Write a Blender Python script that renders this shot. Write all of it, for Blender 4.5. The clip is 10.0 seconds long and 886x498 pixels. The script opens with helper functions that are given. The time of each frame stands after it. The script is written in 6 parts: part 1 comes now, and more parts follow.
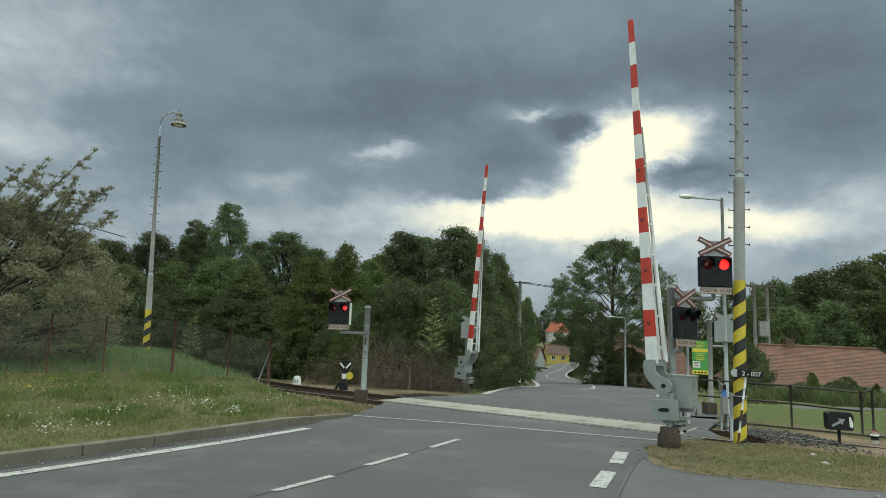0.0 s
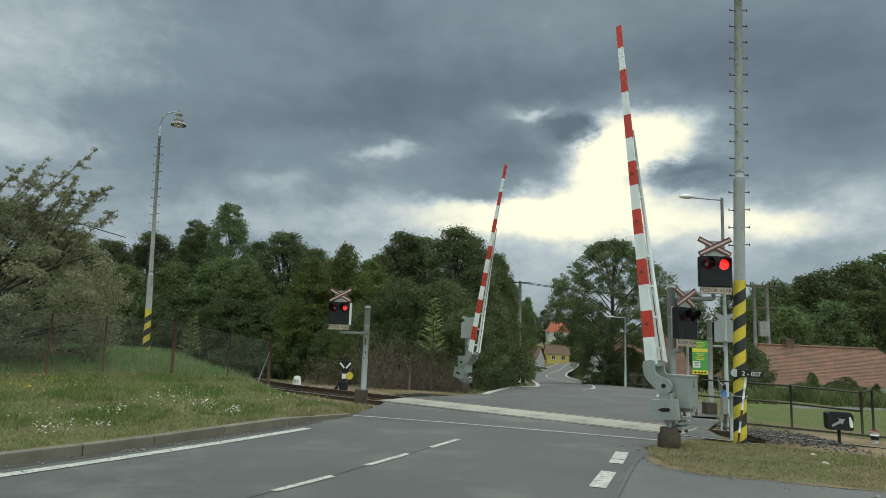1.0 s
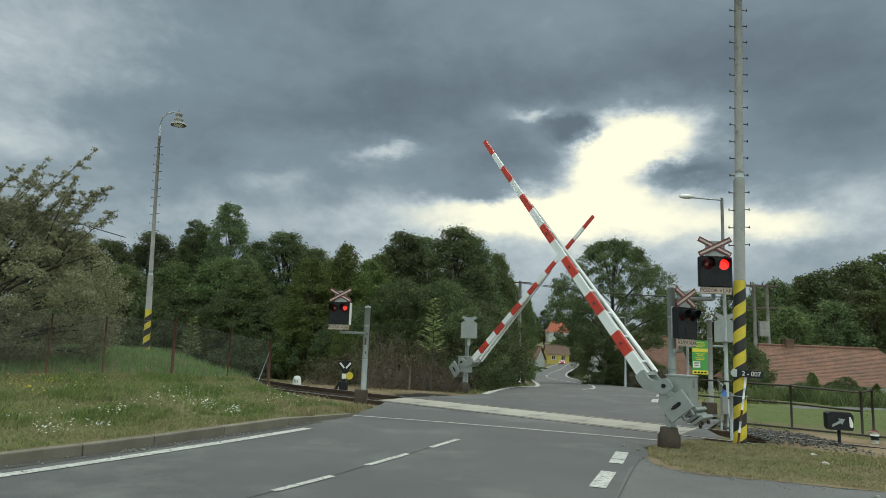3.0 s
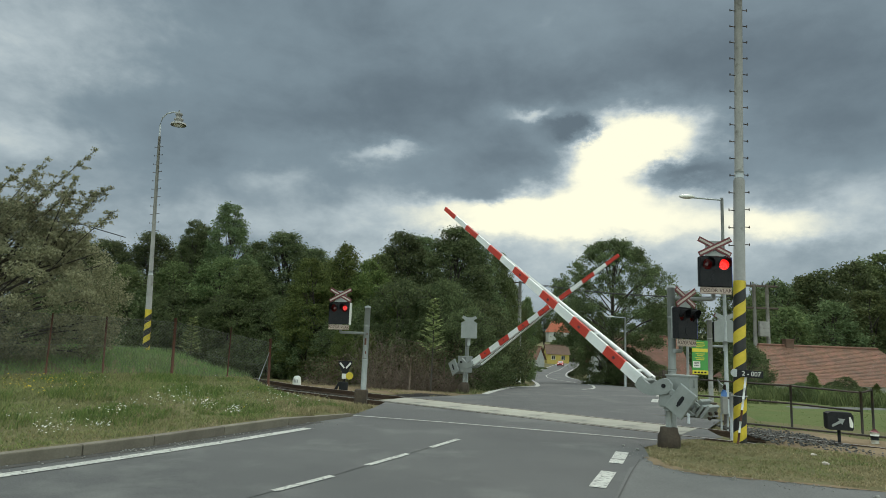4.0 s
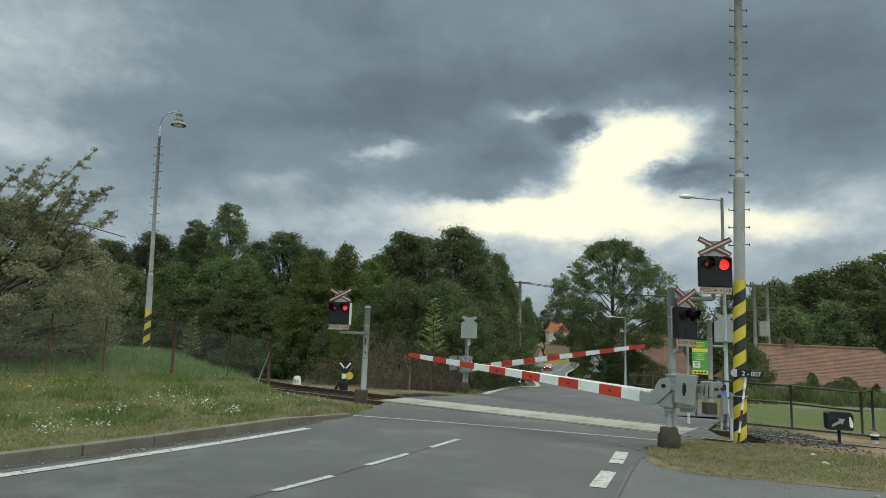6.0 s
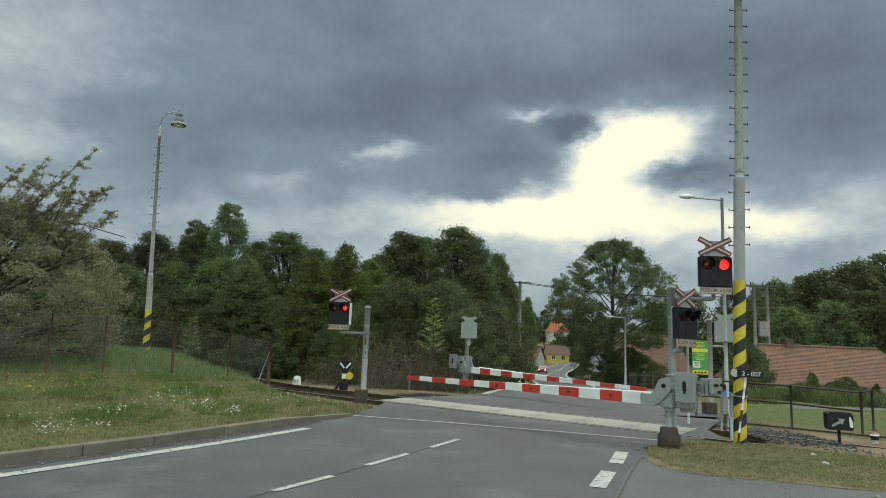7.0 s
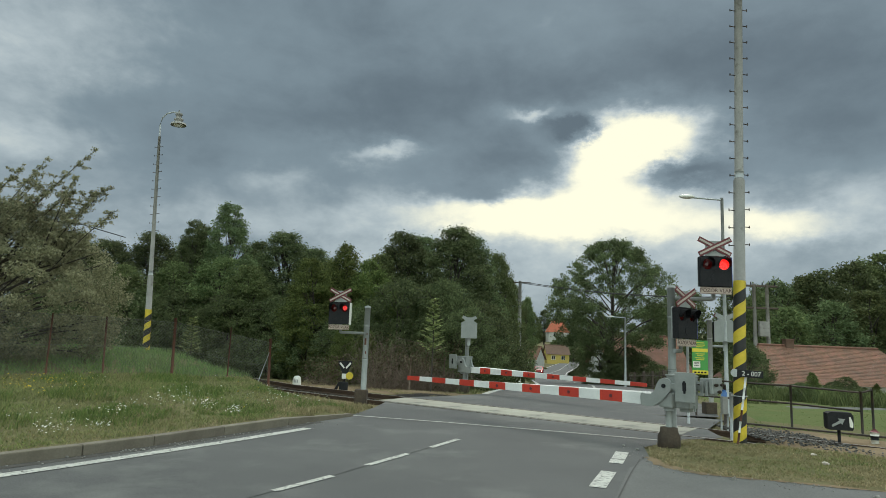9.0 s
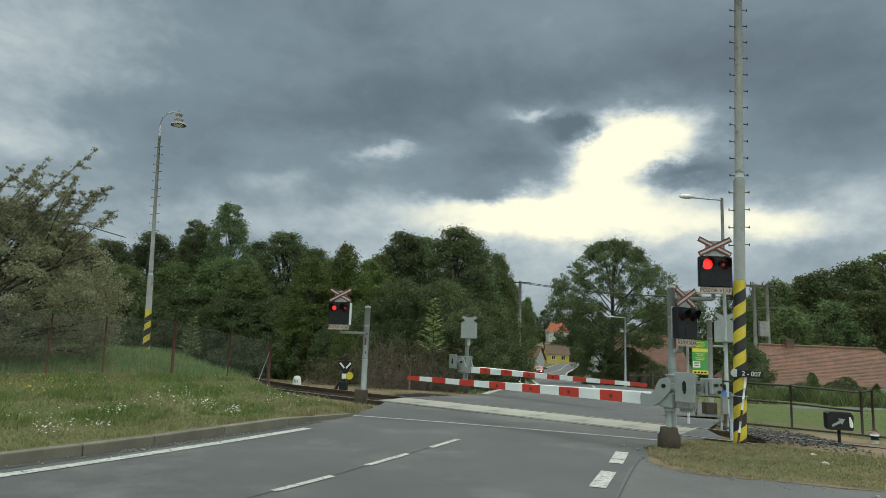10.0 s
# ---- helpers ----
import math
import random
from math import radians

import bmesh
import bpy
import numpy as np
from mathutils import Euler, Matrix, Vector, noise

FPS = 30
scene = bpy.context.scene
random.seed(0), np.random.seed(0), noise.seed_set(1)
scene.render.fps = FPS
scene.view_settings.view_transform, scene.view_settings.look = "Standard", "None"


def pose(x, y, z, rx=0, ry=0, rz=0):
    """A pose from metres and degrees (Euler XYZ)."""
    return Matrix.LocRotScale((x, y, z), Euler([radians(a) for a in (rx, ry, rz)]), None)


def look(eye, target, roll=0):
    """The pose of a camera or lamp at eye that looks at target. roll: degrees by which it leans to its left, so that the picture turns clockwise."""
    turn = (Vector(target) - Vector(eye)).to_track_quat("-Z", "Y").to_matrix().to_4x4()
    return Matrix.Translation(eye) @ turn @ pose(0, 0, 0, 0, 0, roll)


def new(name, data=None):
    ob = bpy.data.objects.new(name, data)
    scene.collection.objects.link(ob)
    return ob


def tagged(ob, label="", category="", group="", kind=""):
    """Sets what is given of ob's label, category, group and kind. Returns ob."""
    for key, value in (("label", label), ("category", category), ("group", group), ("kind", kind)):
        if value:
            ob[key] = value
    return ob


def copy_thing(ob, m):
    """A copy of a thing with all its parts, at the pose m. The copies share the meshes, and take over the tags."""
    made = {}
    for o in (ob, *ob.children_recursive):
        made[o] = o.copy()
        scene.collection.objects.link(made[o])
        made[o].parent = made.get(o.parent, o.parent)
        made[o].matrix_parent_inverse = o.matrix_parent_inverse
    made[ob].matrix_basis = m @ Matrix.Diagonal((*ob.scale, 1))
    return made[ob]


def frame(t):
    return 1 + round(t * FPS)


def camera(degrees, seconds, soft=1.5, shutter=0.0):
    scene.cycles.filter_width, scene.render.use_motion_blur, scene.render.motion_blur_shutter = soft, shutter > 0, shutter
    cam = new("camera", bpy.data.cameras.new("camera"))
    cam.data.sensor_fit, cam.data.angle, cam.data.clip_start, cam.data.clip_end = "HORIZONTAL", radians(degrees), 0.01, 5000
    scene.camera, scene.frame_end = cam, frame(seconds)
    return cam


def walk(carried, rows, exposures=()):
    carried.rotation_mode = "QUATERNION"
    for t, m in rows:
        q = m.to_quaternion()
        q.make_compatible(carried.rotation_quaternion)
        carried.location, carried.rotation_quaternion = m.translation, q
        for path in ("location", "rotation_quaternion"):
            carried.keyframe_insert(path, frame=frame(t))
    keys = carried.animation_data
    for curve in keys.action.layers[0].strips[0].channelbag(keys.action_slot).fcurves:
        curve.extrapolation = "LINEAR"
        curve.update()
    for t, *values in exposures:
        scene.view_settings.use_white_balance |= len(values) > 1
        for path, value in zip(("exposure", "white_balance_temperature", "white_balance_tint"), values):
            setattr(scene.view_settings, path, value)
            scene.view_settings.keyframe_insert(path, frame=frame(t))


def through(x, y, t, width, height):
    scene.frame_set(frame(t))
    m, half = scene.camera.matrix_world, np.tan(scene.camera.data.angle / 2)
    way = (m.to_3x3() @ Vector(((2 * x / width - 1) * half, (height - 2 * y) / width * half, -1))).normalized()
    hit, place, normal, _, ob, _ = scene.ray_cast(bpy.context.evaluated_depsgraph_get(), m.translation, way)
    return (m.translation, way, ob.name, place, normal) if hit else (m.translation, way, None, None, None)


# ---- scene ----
cam = camera(70.3, 10.0, soft=0.85)
EYE = (0.0, 0.0, 1.656)
VIEW = look(EYE, (0, 9.8977, 1.656 + 1.4263), 2.19)
walk(cam, [(0, VIEW), (10, VIEW)], exposures=[(0, 0.44), (10, 0.44)])

# ---- sky and sun ----
SUN_AZ, SUN_EL = 20.0, 52.0      # degrees to the right of the view, and up


def sky():
    w = bpy.data.worlds.new("sky")
    scene.world = w
    w.use_nodes = True
    nt = w.node_tree
    nt.nodes.clear()
    N, L = nt.nodes.new, nt.links.new
    out, bg = N("ShaderNodeOutputWorld"), N("ShaderNodeBackground")
    tc, sep = N("ShaderNodeTexCoord"), N("ShaderNodeSeparateXYZ")
    L(tc.outputs["Generated"], sep.inputs[0])

    def val(op, a, b=None, c=None):
        n = N("ShaderNodeMath")
        n.operation = op
        for k, v in enumerate((a, b, c)):
            if v is None:
                continue
            if isinstance(v, (int, float)):
                n.inputs[k].default_value = v
            else:
                L(v, n.inputs[k])
        return n.outputs[0]

    def ramp(v, lo, hi, a=0.0, b=1.0):
        n = N("ShaderNodeMapRange")
        n.interpolation_type = "SMOOTHSTEP"
        L(v, n.inputs[0])
        for k, x in enumerate((lo, hi, a, b)):
            n.inputs[k + 1].default_value = x
        return n.outputs[0]

    def mix(fac, a, b):
        n = N("ShaderNodeMix")
        n.data_type = "RGBA"
        for s, v in ((0, fac), (6, a), (7, b)):
            if isinstance(v, tuple):
                n.inputs[s].default_value = (*v, 1)
            elif isinstance(v, (int, float)):
                n.inputs[s].default_value = v
            else:
                L(v, n.inputs[s])
        return n.outputs[2]

    x, y, z = sep.outputs
    # cloud shapes, by turn and height
    comb = N("ShaderNodeCombineXYZ")
    L(val("ARCTAN2", x, y), comb.inputs[0]), L(val("ARCSINE", z), comb.inputs[1])

    def fog(scale, detail, rough, dist, off):
        m = N("ShaderNodeMapping")
        m.inputs["Location"].default_value = off
        m.inputs["Scale"].default_value = (1.0, 1.6, 1.0)
        L(comb.outputs[0], m.inputs[0])
        n = N("ShaderNodeTexNoise")
        n.inputs["Scale"].default_value, n.inputs["Detail"].default_value = scale, detail
        n.inputs["Roughness"].default_value, n.inputs["Distortion"].default_value = rough, dist
        L(m.outputs[0], n.inputs["Vector"])
        return n.outputs[0]

    big, mid, fine = fog(2.6, 6, 0.5, 0.3, (3.1, 0.4, 0)), fog(6.5, 7, 0.55, 0.25, (7.7, 2.2, 0)), fog(17.0, 6, 0.6, 0.2, (1, 5, 0))

    # where the deck is thin (+) or thick (-): turn to the right, height, breadth, depth in degrees, amount
    opens = [(-35.1, 21.6, 12.3, 4.3, 0.23), (-24.1, 25.1, 7.6, 2.8, 0.05), (17.5, 18.0, 5.7, 2.5, 0.82), (14.0, 16.0, 2.8, 2.8, 0.24), (14.1, 12.5, 8.0, 2.0, 0.45), (3.3, 11.7, 7.6, 1.3, 0.3), (8.9, 20.1, 3.8, 0.7, 0.34), (-4.8, 17.0, 2.8, 0.7, 0.24), (11.1, 10.5, 15.6, 1.4, 0.25), (-34.5, 13.7, 5.2, 1.9, 0.2), (-16.3, 13.3, 3.3, 1.4, 0.16), (-17.0, 9.2, 9.5, 1.9, 0.1), (28.5, 10.1, 5.2, 1.4, 0.28), (34.7, 12.3, 2.4, 1.4, 0.1), (-7.9, 16.5, 2.8, 1.2, 0.18), (-32.2, 10.2, 5.7, 1.7, 0.03), (28.7, 14.6, 5.7, 1.9, 0.03), (7.0, 7.9, 2.8, 0.9, 0.04), (20.7, 8.0, 4.3, 1.2, 0.09)]
    thick = [(12.0, 19.1, 2.3, 1.1, -0.75), (5.8, 16.3, 5.2, 2.0, -0.24), (0.4, 18.5, 5.7, 2.4, -0.03), (4.3, 13.3, 1.9, 0.7, -0.21), (21.3, 15.0, 3.6, 0.9, -0.42), (31.6, 17.8, 8.5, 2.8, -0.18), (-24.7, 17.8, 8.5, 2.8, -0.15), (-10.2, 19.8, 9.5, 2.4, -0.13), (-22.1, 14.0, 4.3, 1.4, -0.11), (-10.4, 14.3, 2.1, 0.9, -0.08), (3.0, 22.9, 14.2, 2.8, -0.09), (23.3, 23.3, 11.8, 3.3, -0.15), (-15.8, 24.8, 14.2, 3.3, -0.03)]
    warp_a, warp_e = fog(9.0, 6, 0.62, 0.0, (4, 9, 0)), fog(10.0, 6, 0.62, 0.0, (11, 3, 0))
    az = val("MULTIPLY_ADD", val("SUBTRACT", warp_a, 0.5), 0.11, val("ARCTAN2", x, y))
    el = val("MULTIPLY_ADD", val("SUBTRACT", warp_e, 0.5), 0.075, val("ARCSINE", z))
    where = N("ShaderNodeCombineXYZ")
    L(az, where.inputs[0]), L(el, where.inputs[1])
    thin = None
    for a, e, wide, tall, amount in opens + thick:
        m = N("ShaderNodeVectorMath")
        m.operation = "MULTIPLY_ADD"
        L(where.outputs[0], m.inputs[0])
        sx, sy = 1 / radians(wide), 1 / radians(tall)
        m.inputs[1].default_value, m.inputs[2].default_value = (sx, sy, 0), (-radians(a) * sx, -radians(e) * sy, 0)
        d = N("ShaderNodeVectorMath")
        d.operation = "DOT_PRODUCT"
        L(m.outputs[0], d.inputs[0]), L(m.outputs[0], d.inputs[1])
        g = val("MULTIPLY", val("POWER", 2.718, val("MULTIPLY", d.outputs["Value"], -0.8)), amount)
        thin = g if thin is None else val("ADD", thin, g)
    shape = val("ADD", val("MULTIPLY", val("SUBTRACT", big, 0.5), 0.2), val("MULTIPLY", val("SUBTRACT", mid, 0.5), 0.4))
    shape = val("ADD", shape, val("MULTIPLY", val("SUBTRACT", fine, 0.5), 0.13))
    low = ramp(z, 0.05, 0.42, 0.10, -0.06)
    light = val("ADD", val("ADD", shape, low), thin)
    c = mix(ramp(light, -0.34, 0.06), (0.086, 0.117, 0.138), (0.158, 0.209, 0.238))
    c = mix(ramp(light, 0.0, 0.26), c, (0.36, 0.42, 0.44))
    c = mix(ramp(light, 0.17, 0.48), c, (0.78, 0.765, 0.59))
    # an overcast sky is brightest overhead; behind the viewer it is raised as unseen fill
    over = val("ADD", ramp(z, 0.55, 0.95, 1.0, 4.4), ramp(y, 0.25, -0.5, 0.0, 4.0))
    # the raised sky out of view is tinted warmer, to warm the ground's light
    warm = N("ShaderNodeVectorMath")
    warm.operation = "MULTIPLY"
    L(c, warm.inputs[0]), L(mix(ramp(over, 1.0, 3.5), (1.0, 1.0, 1.0), (1.14, 1.03, 0.86)), warm.inputs[1])
    k = N("ShaderNodeVectorMath")
    k.operation = "SCALE"
    L(warm.outputs[0], k.inputs[0]), L(over, k.inputs[3])
    c = k.outputs[0]
    s = N("ShaderNodeTexSky")
    s.sky_type, s.sun_disc, s.sun_elevation, s.sun_rotation = "NISHITA", False, radians(SUN_EL), radians(SUN_AZ)
    sc = N("ShaderNodeVectorMath")
    sc.operation = "SCALE"
    sc.inputs[3].default_value = 0.05
    L(s.outputs[0], sc.inputs[0])
    c = mix(0.94, sc.outputs[0], c)
    L(c, bg.inputs[0])
    bg.inputs[1].default_value = 1.0
    L(bg.outputs[0], out.inputs[0])


sky()
sun = new("sun", bpy.data.lights.new("sun", "SUN"))
sun.data.energy, sun.data.angle, sun.data.color = 1.1, radians(35), (1.0, 0.95, 0.86)
_a, _e = radians(SUN_AZ), radians(SUN_EL)
sun.matrix_basis = look((40 * math.sin(_a), 40 * math.cos(_a), 40 * math.tan(_e)), (0, 0, 0))


# ---- materials ----
def mat(name, colour, rough=0.8, metal=0.0, second=None, scale=4.0, fine=40.0, amount=0.35, bump=0.15, dist=0.004, island=0.0, stains=None, stain_scale=0.6, stain_lo=0.55, emit=0.0, through=0.0, obj=0.0, spec=0.5):
    """A surface with two scales of variation, wear of its own colour and fine relief, in world or object space."""
    m = bpy.data.materials.new(name)
    m.use_nodes = True
    nt = m.node_tree
    N, L = nt.nodes.new, nt.links.new
    p = nt.nodes["Principled BSDF"]
    tc = N("ShaderNodeTexCoord")

    def tex(sc, det, ro):
        n = N("ShaderNodeTexNoise")
        n.inputs["Scale"].default_value, n.inputs["Detail"].default_value, n.inputs["Roughness"].default_value = sc, det, ro
        L(tc.outputs["Object"], n.inputs["Vector"])
        return n.outputs[0]

    def rng(v, lo, hi, a=0.0, b=1.0):
        n = N("ShaderNodeMapRange")
        L(v, n.inputs[0])
        for k, q in enumerate((lo, hi, a, b)):
            n.inputs[k + 1].default_value = q
        return n.outputs[0]

    def mix(fac, a, b, how="MIX"):
        n = N("ShaderNodeMix")
        n.data_type, n.blend_type = "RGBA", how
        for s, v in ((0, fac), (6, a), (7, b)):
            if isinstance(v, tuple):
                n.inputs[s].default_value = (*v, 1)
            elif isinstance(v, (int, float)):
                n.inputs[s].default_value = v
            else:
                L(v, n.inputs[s])
        return n.outputs[2]

    second = second or tuple(c * (1 - amount) for c in colour)
    big, small = tex(scale, 5, 0.6), tex(fine, 3, 0.6)
    c = mix(rng(big, 0.35, 0.68), colour, second)
    c = mix(rng(small, 0.35, 0.7, 0.0, amount * 0.9), c, tuple(x * 0.55 for x in colour))
    if stains:
        st = tex(stain_scale, 6, 0.65)
        c = mix(rng(st, stain_lo, stain_lo + 0.12), c, stains)
    if island:
        geo = N("ShaderNodeNewGeometry")
        hs = N("ShaderNodeHueSaturation")
        L(rng(geo.outputs["Random Per Island"], 0, 1, 1 - island, 1 + island), hs.inputs["Value"])
        L(rng(geo.outputs["Random Per Island"], 0, 1, 0.5 + 0.05 * island, 0.5 - 0.05 * island), hs.inputs["Hue"])
        L(c, hs.inputs["Color"])
        c = hs.outputs[0]
    if obj:
        oi = N("ShaderNodeObjectInfo")
        hs = N("ShaderNodeHueSaturation")
        L(rng(oi.outputs["Random"], 0, 1, 1 - obj, 1 + obj), hs.inputs["Value"])
        L(rng(oi.outputs["Random"], 0, 1, 0.5 - 0.06 * obj, 0.5 + 0.06 * obj), hs.inputs["Hue"])
        L(c, hs.inputs["Color"])
        c = hs.outputs[0]
    L(c, p.inputs["Base Color"])
    p.inputs["Metallic"].default_value = metal
    p.inputs["Specular IOR Level"].default_value = spec
    L(rng(small, 0.3, 0.7, max(rough - 0.12, 0.03), min(rough + 0.1, 1)), p.inputs["Roughness"])
    if bump:
        b = N("ShaderNodeBump")
        b.inputs["Strength"].default_value, b.inputs["Distance"].default_value = bump, dist
        L(small, b.inputs["Height"]), L(b.outputs[0], p.inputs["Normal"])
    if emit:
        L(c, p.inputs["Emission Color"])
        p.inputs["Emission Strength"].default_value = emit
    if through:
        t = N("ShaderNodeBsdfTranslucent")
        L(c, t.inputs[0])
        ms = N("ShaderNodeMixShader")
        ms.inputs[0].default_value = through
        L(p.outputs[0], ms.inputs[1]), L(t.outputs[0], ms.inputs[2])
        L(ms.outputs[0], nt.nodes["Material Output"].inputs[0])
    return m


ASPHALT = mat("asphalt", (0.098, 0.0995, 0.099), 0.85, second=(0.07, 0.0715, 0.073), scale=0.5, fine=55, amount=0.75, bump=0.6, dist=0.006, stains=(0.118, 0.12, 0.115), stain_scale=0.4, stain_lo=0.52)
SEAM = mat("tar seam", (0.06, 0.061, 0.06), 0.85, scale=3, fine=40, amount=0.3, bump=0.2)
ASPHALT_OLD = mat("old asphalt", (0.128, 0.1295, 0.126), 0.9, second=(0.10, 0.1015, 0.099), scale=0.9, fine=45, amount=0.45, bump=0.6, dist=0.008)
ROAD_PAINT = mat("worn road paint", (0.52, 0.52, 0.48), 0.75, second=(0.4, 0.4, 0.37), scale=3, fine=30, amount=0.4, stains=(0.2, 0.2, 0.19), stain_scale=16, stain_lo=0.5)
THIN_PAINT = mat("faded road paint", (0.4, 0.4, 0.37), 0.8, scale=3, fine=30, amount=0.4, stains=(0.13, 0.13, 0.13), stain_scale=7, stain_lo=0.55)
PANEL = mat("pale crossing panel", (0.36, 0.345, 0.29), 0.85, second=(0.27, 0.26, 0.22), scale=1.2, fine=25, amount=0.3, stains=(0.17, 0.165, 0.15), stain_scale=1.4, stain_lo=0.57, obj=0.12)
KERB = mat("kerb concrete", (0.185, 0.163, 0.128), 0.9, second=(0.13, 0.112, 0.086), scale=2.5, fine=35, amount=0.4, bump=0.5, obj=0.12)
CONCRETE = mat("weathered concrete", (0.29, 0.285, 0.265), 0.9, second=(0.2, 0.195, 0.185), scale=1.5, fine=30, amount=0.3, bump=0.4, stains=(0.13, 0.12, 0.105), stain_scale=3.2, stain_lo=0.58)
DARK_CONCRETE = mat("dark footing", (0.075, 0.055, 0.038), 0.95, second=(0.045, 0.035, 0.026), scale=4, fine=30, amount=0.4, bump=0.6)
EARTH = mat("verge earth and grass", (0.13, 0.126, 0.06), 0.95, second=(0.165, 0.142, 0.08), scale=0.55, fine=14, amount=0.5, bump=0.8, dist=0.03, stains=(0.2, 0.17, 0.1), stain_scale=0.3, stain_lo=0.64, spec=0.08)
DIRT = mat("dry dirt", (0.26, 0.195, 0.125), 0.95, second=(0.15, 0.11, 0.072), scale=0.9, fine=18, amount=0.5, bump=0.8, dist=0.02, stains=(0.12, 0.1, 0.065), stain_scale=1.6, stain_lo=0.55, spec=0.08)
CINDER = mat("dark fine gravel", (0.03, 0.028, 0.026), 0.95, second=(0.06, 0.051, 0.04), scale=1.0, fine=30, amount=0.5, bump=0.8, dist=0.015, spec=0.08)
GRIT = mat("gutter grit", (0.11, 0.106, 0.1), 0.95, second=(0.065, 0.062, 0.057), scale=3.5, fine=60, amount=0.6, bump=0.8, dist=0.01, spec=0.1)
STONE = mat("ballast stone", (0.135, 0.13, 0.124), 0.9, scale=8, fine=60, amount=0.4, island=0.6, spec=0.2)
RAIL = mat("rusty rail", (0.09, 0.055, 0.035), 0.75, 0.3, second=(0.06, 0.04, 0.03), scale=5, fine=50, amount=0.4)
RAIL_TOP = mat("worn rail head", (0.3, 0.28, 0.26), 0.35, 0.9, scale=3, fine=40, amount=0.2)
SLEEPER = mat("tarred sleeper", (0.07, 0.055, 0.045), 0.9, scale=4, fine=40, amount=0.4)
GREY = mat("grey painted steel", (0.255, 0.272, 0.262), 0.55, 0.0, second=(0.21, 0.225, 0.215), scale=3, fine=25, amount=0.16, bump=0.05, stains=(0.2, 0.19, 0.17), stain_scale=4, stain_lo=0.66)
ZINC = mat("galvanised steel", (0.4, 0.42, 0.42), 0.5, 0.1, second=(0.3, 0.32, 0.33), scale=5, fine=30, amount=0.2, bump=0.05)
BLACK = mat("black enamel", (0.012, 0.013, 0.015), 0.75, spec=0.25, second=(0.02, 0.02, 0.022), scale=6, amount=0.3, bump=0.03)
BLUE = mat("blue edge enamel", (0.03, 0.05, 0.25), 0.5)
WHITE = mat("white enamel", (0.72, 0.71, 0.66), 0.45, second=(0.6, 0.59, 0.54), scale=4, amount=0.15, bump=0.03)
BOOM_WHITE = mat("white boom film", (0.72, 0.73, 0.72), 0.5, second=(0.6, 0.61, 0.6), scale=3, amount=0.12, bump=0.04)
BOOM_RED = mat("red boom film", (0.5, 0.036, 0.016), 0.55, second=(0.4, 0.03, 0.016), scale=3, amount=0.15, bump=0.04)
SIGN_RED = mat("dull red enamel", (0.14, 0.025, 0.028), 0.5, second=(0.1, 0.018, 0.022), scale=6, amount=0.2)
CROSS_WHITE = mat("dirty white enamel", (0.42, 0.37, 0.32), 0.6, scale=6, amount=0.2)
PLATE = mat("cream plate", (0.44, 0.36, 0.3), 0.6, second=(0.36, 0.29, 0.24), scale=6, amount=0.2)
LETTER = mat("brown lettering", (0.07, 0.028, 0.022), 0.6, amount=0.2)
LENS_OFF = mat("unlit red lens", (0.085, 0.006, 0.006), 0.2, amount=0.2, bump=0.0)
LENS_DIM = mat("dim lit red lens", (0.6, 0.012, 0.012), 0.3, amount=0.3, bump=0.0, emit=0.8)
LENS_LIT = mat("lit red lens", (1.0, 0.014, 0.01), 0.3, amount=0.35, scale=30, bump=0.0, emit=0.95)
HAZARD_YELLOW = mat("hazard yellow paint", (0.62, 0.46, 0.03), 0.6, second=(0.5, 0.38, 0.03), scale=5, fine=25, amount=0.2)
HAZARD_BLACK = mat("hazard black paint", (0.02, 0.02, 0.02), 0.6, amount=0.3)
RUST = mat("rusted iron", (0.13, 0.05, 0.03), 0.85, 0.2, second=(0.08, 0.04, 0.03), scale=6, fine=40, amount=0.4)
DARK_IRON = mat("dark rail paint", (0.035, 0.03, 0.027), 0.7, 0.2, second=(0.07, 0.045, 0.03), scale=4, amount=0.4)
WIRE = mat("weathered fence wire", (0.2, 0.2, 0.18), 0.7, 0.5, amount=0.3, bump=0)
CABLE = mat("black cable", (0.02, 0.02, 0.022), 0.7, bump=0)
BARK = mat("bark", (0.06, 0.05, 0.04), 0.95, second=(0.035, 0.03, 0.025), scale=6, fine=30, amount=0.4, bump=0.8, dist=0.01)
TWIG = mat("dry twigs", (0.2, 0.15, 0.115), 0.95, amount=0.4, bump=0)
def leaf(name, c, var=0.42):
    return mat(name, c, 0.8, second=tuple(x * 0.6 for x in c), scale=0.6, fine=3, amount=0.35, bump=0, island=var, through=0.42, obj=0.3, spec=0.12)
LEAF_DARK = leaf("dark leaves", (0.143, 0.184, 0.085))
LEAF_MID = leaf("green leaves", (0.158, 0.2, 0.084))
LEAF_YELLOW = leaf("yellow-green leaves", (0.152, 0.195, 0.064))
LEAF_APPLE = leaf("apple leaves", (0.275, 0.27, 0.165))
LEAF_LIGHT = leaf("young leaves", (0.3, 0.37, 0.15))
GRASS = mat("grass blades", (0.19, 0.235, 0.085), 0.8, second=(0.225, 0.22, 0.11), scale=0.7, fine=3, amount=0.2, bump=0, island=0.35, through=0.3, spec=0.2)
GRASS_LUSH = mat("lush grass blades", (0.175, 0.28, 0.1), 0.8, second=(0.19, 0.255, 0.11), scale=0.7, fine=3, amount=0.2, bump=0, island=0.25, through=0.3, spec=0.2)
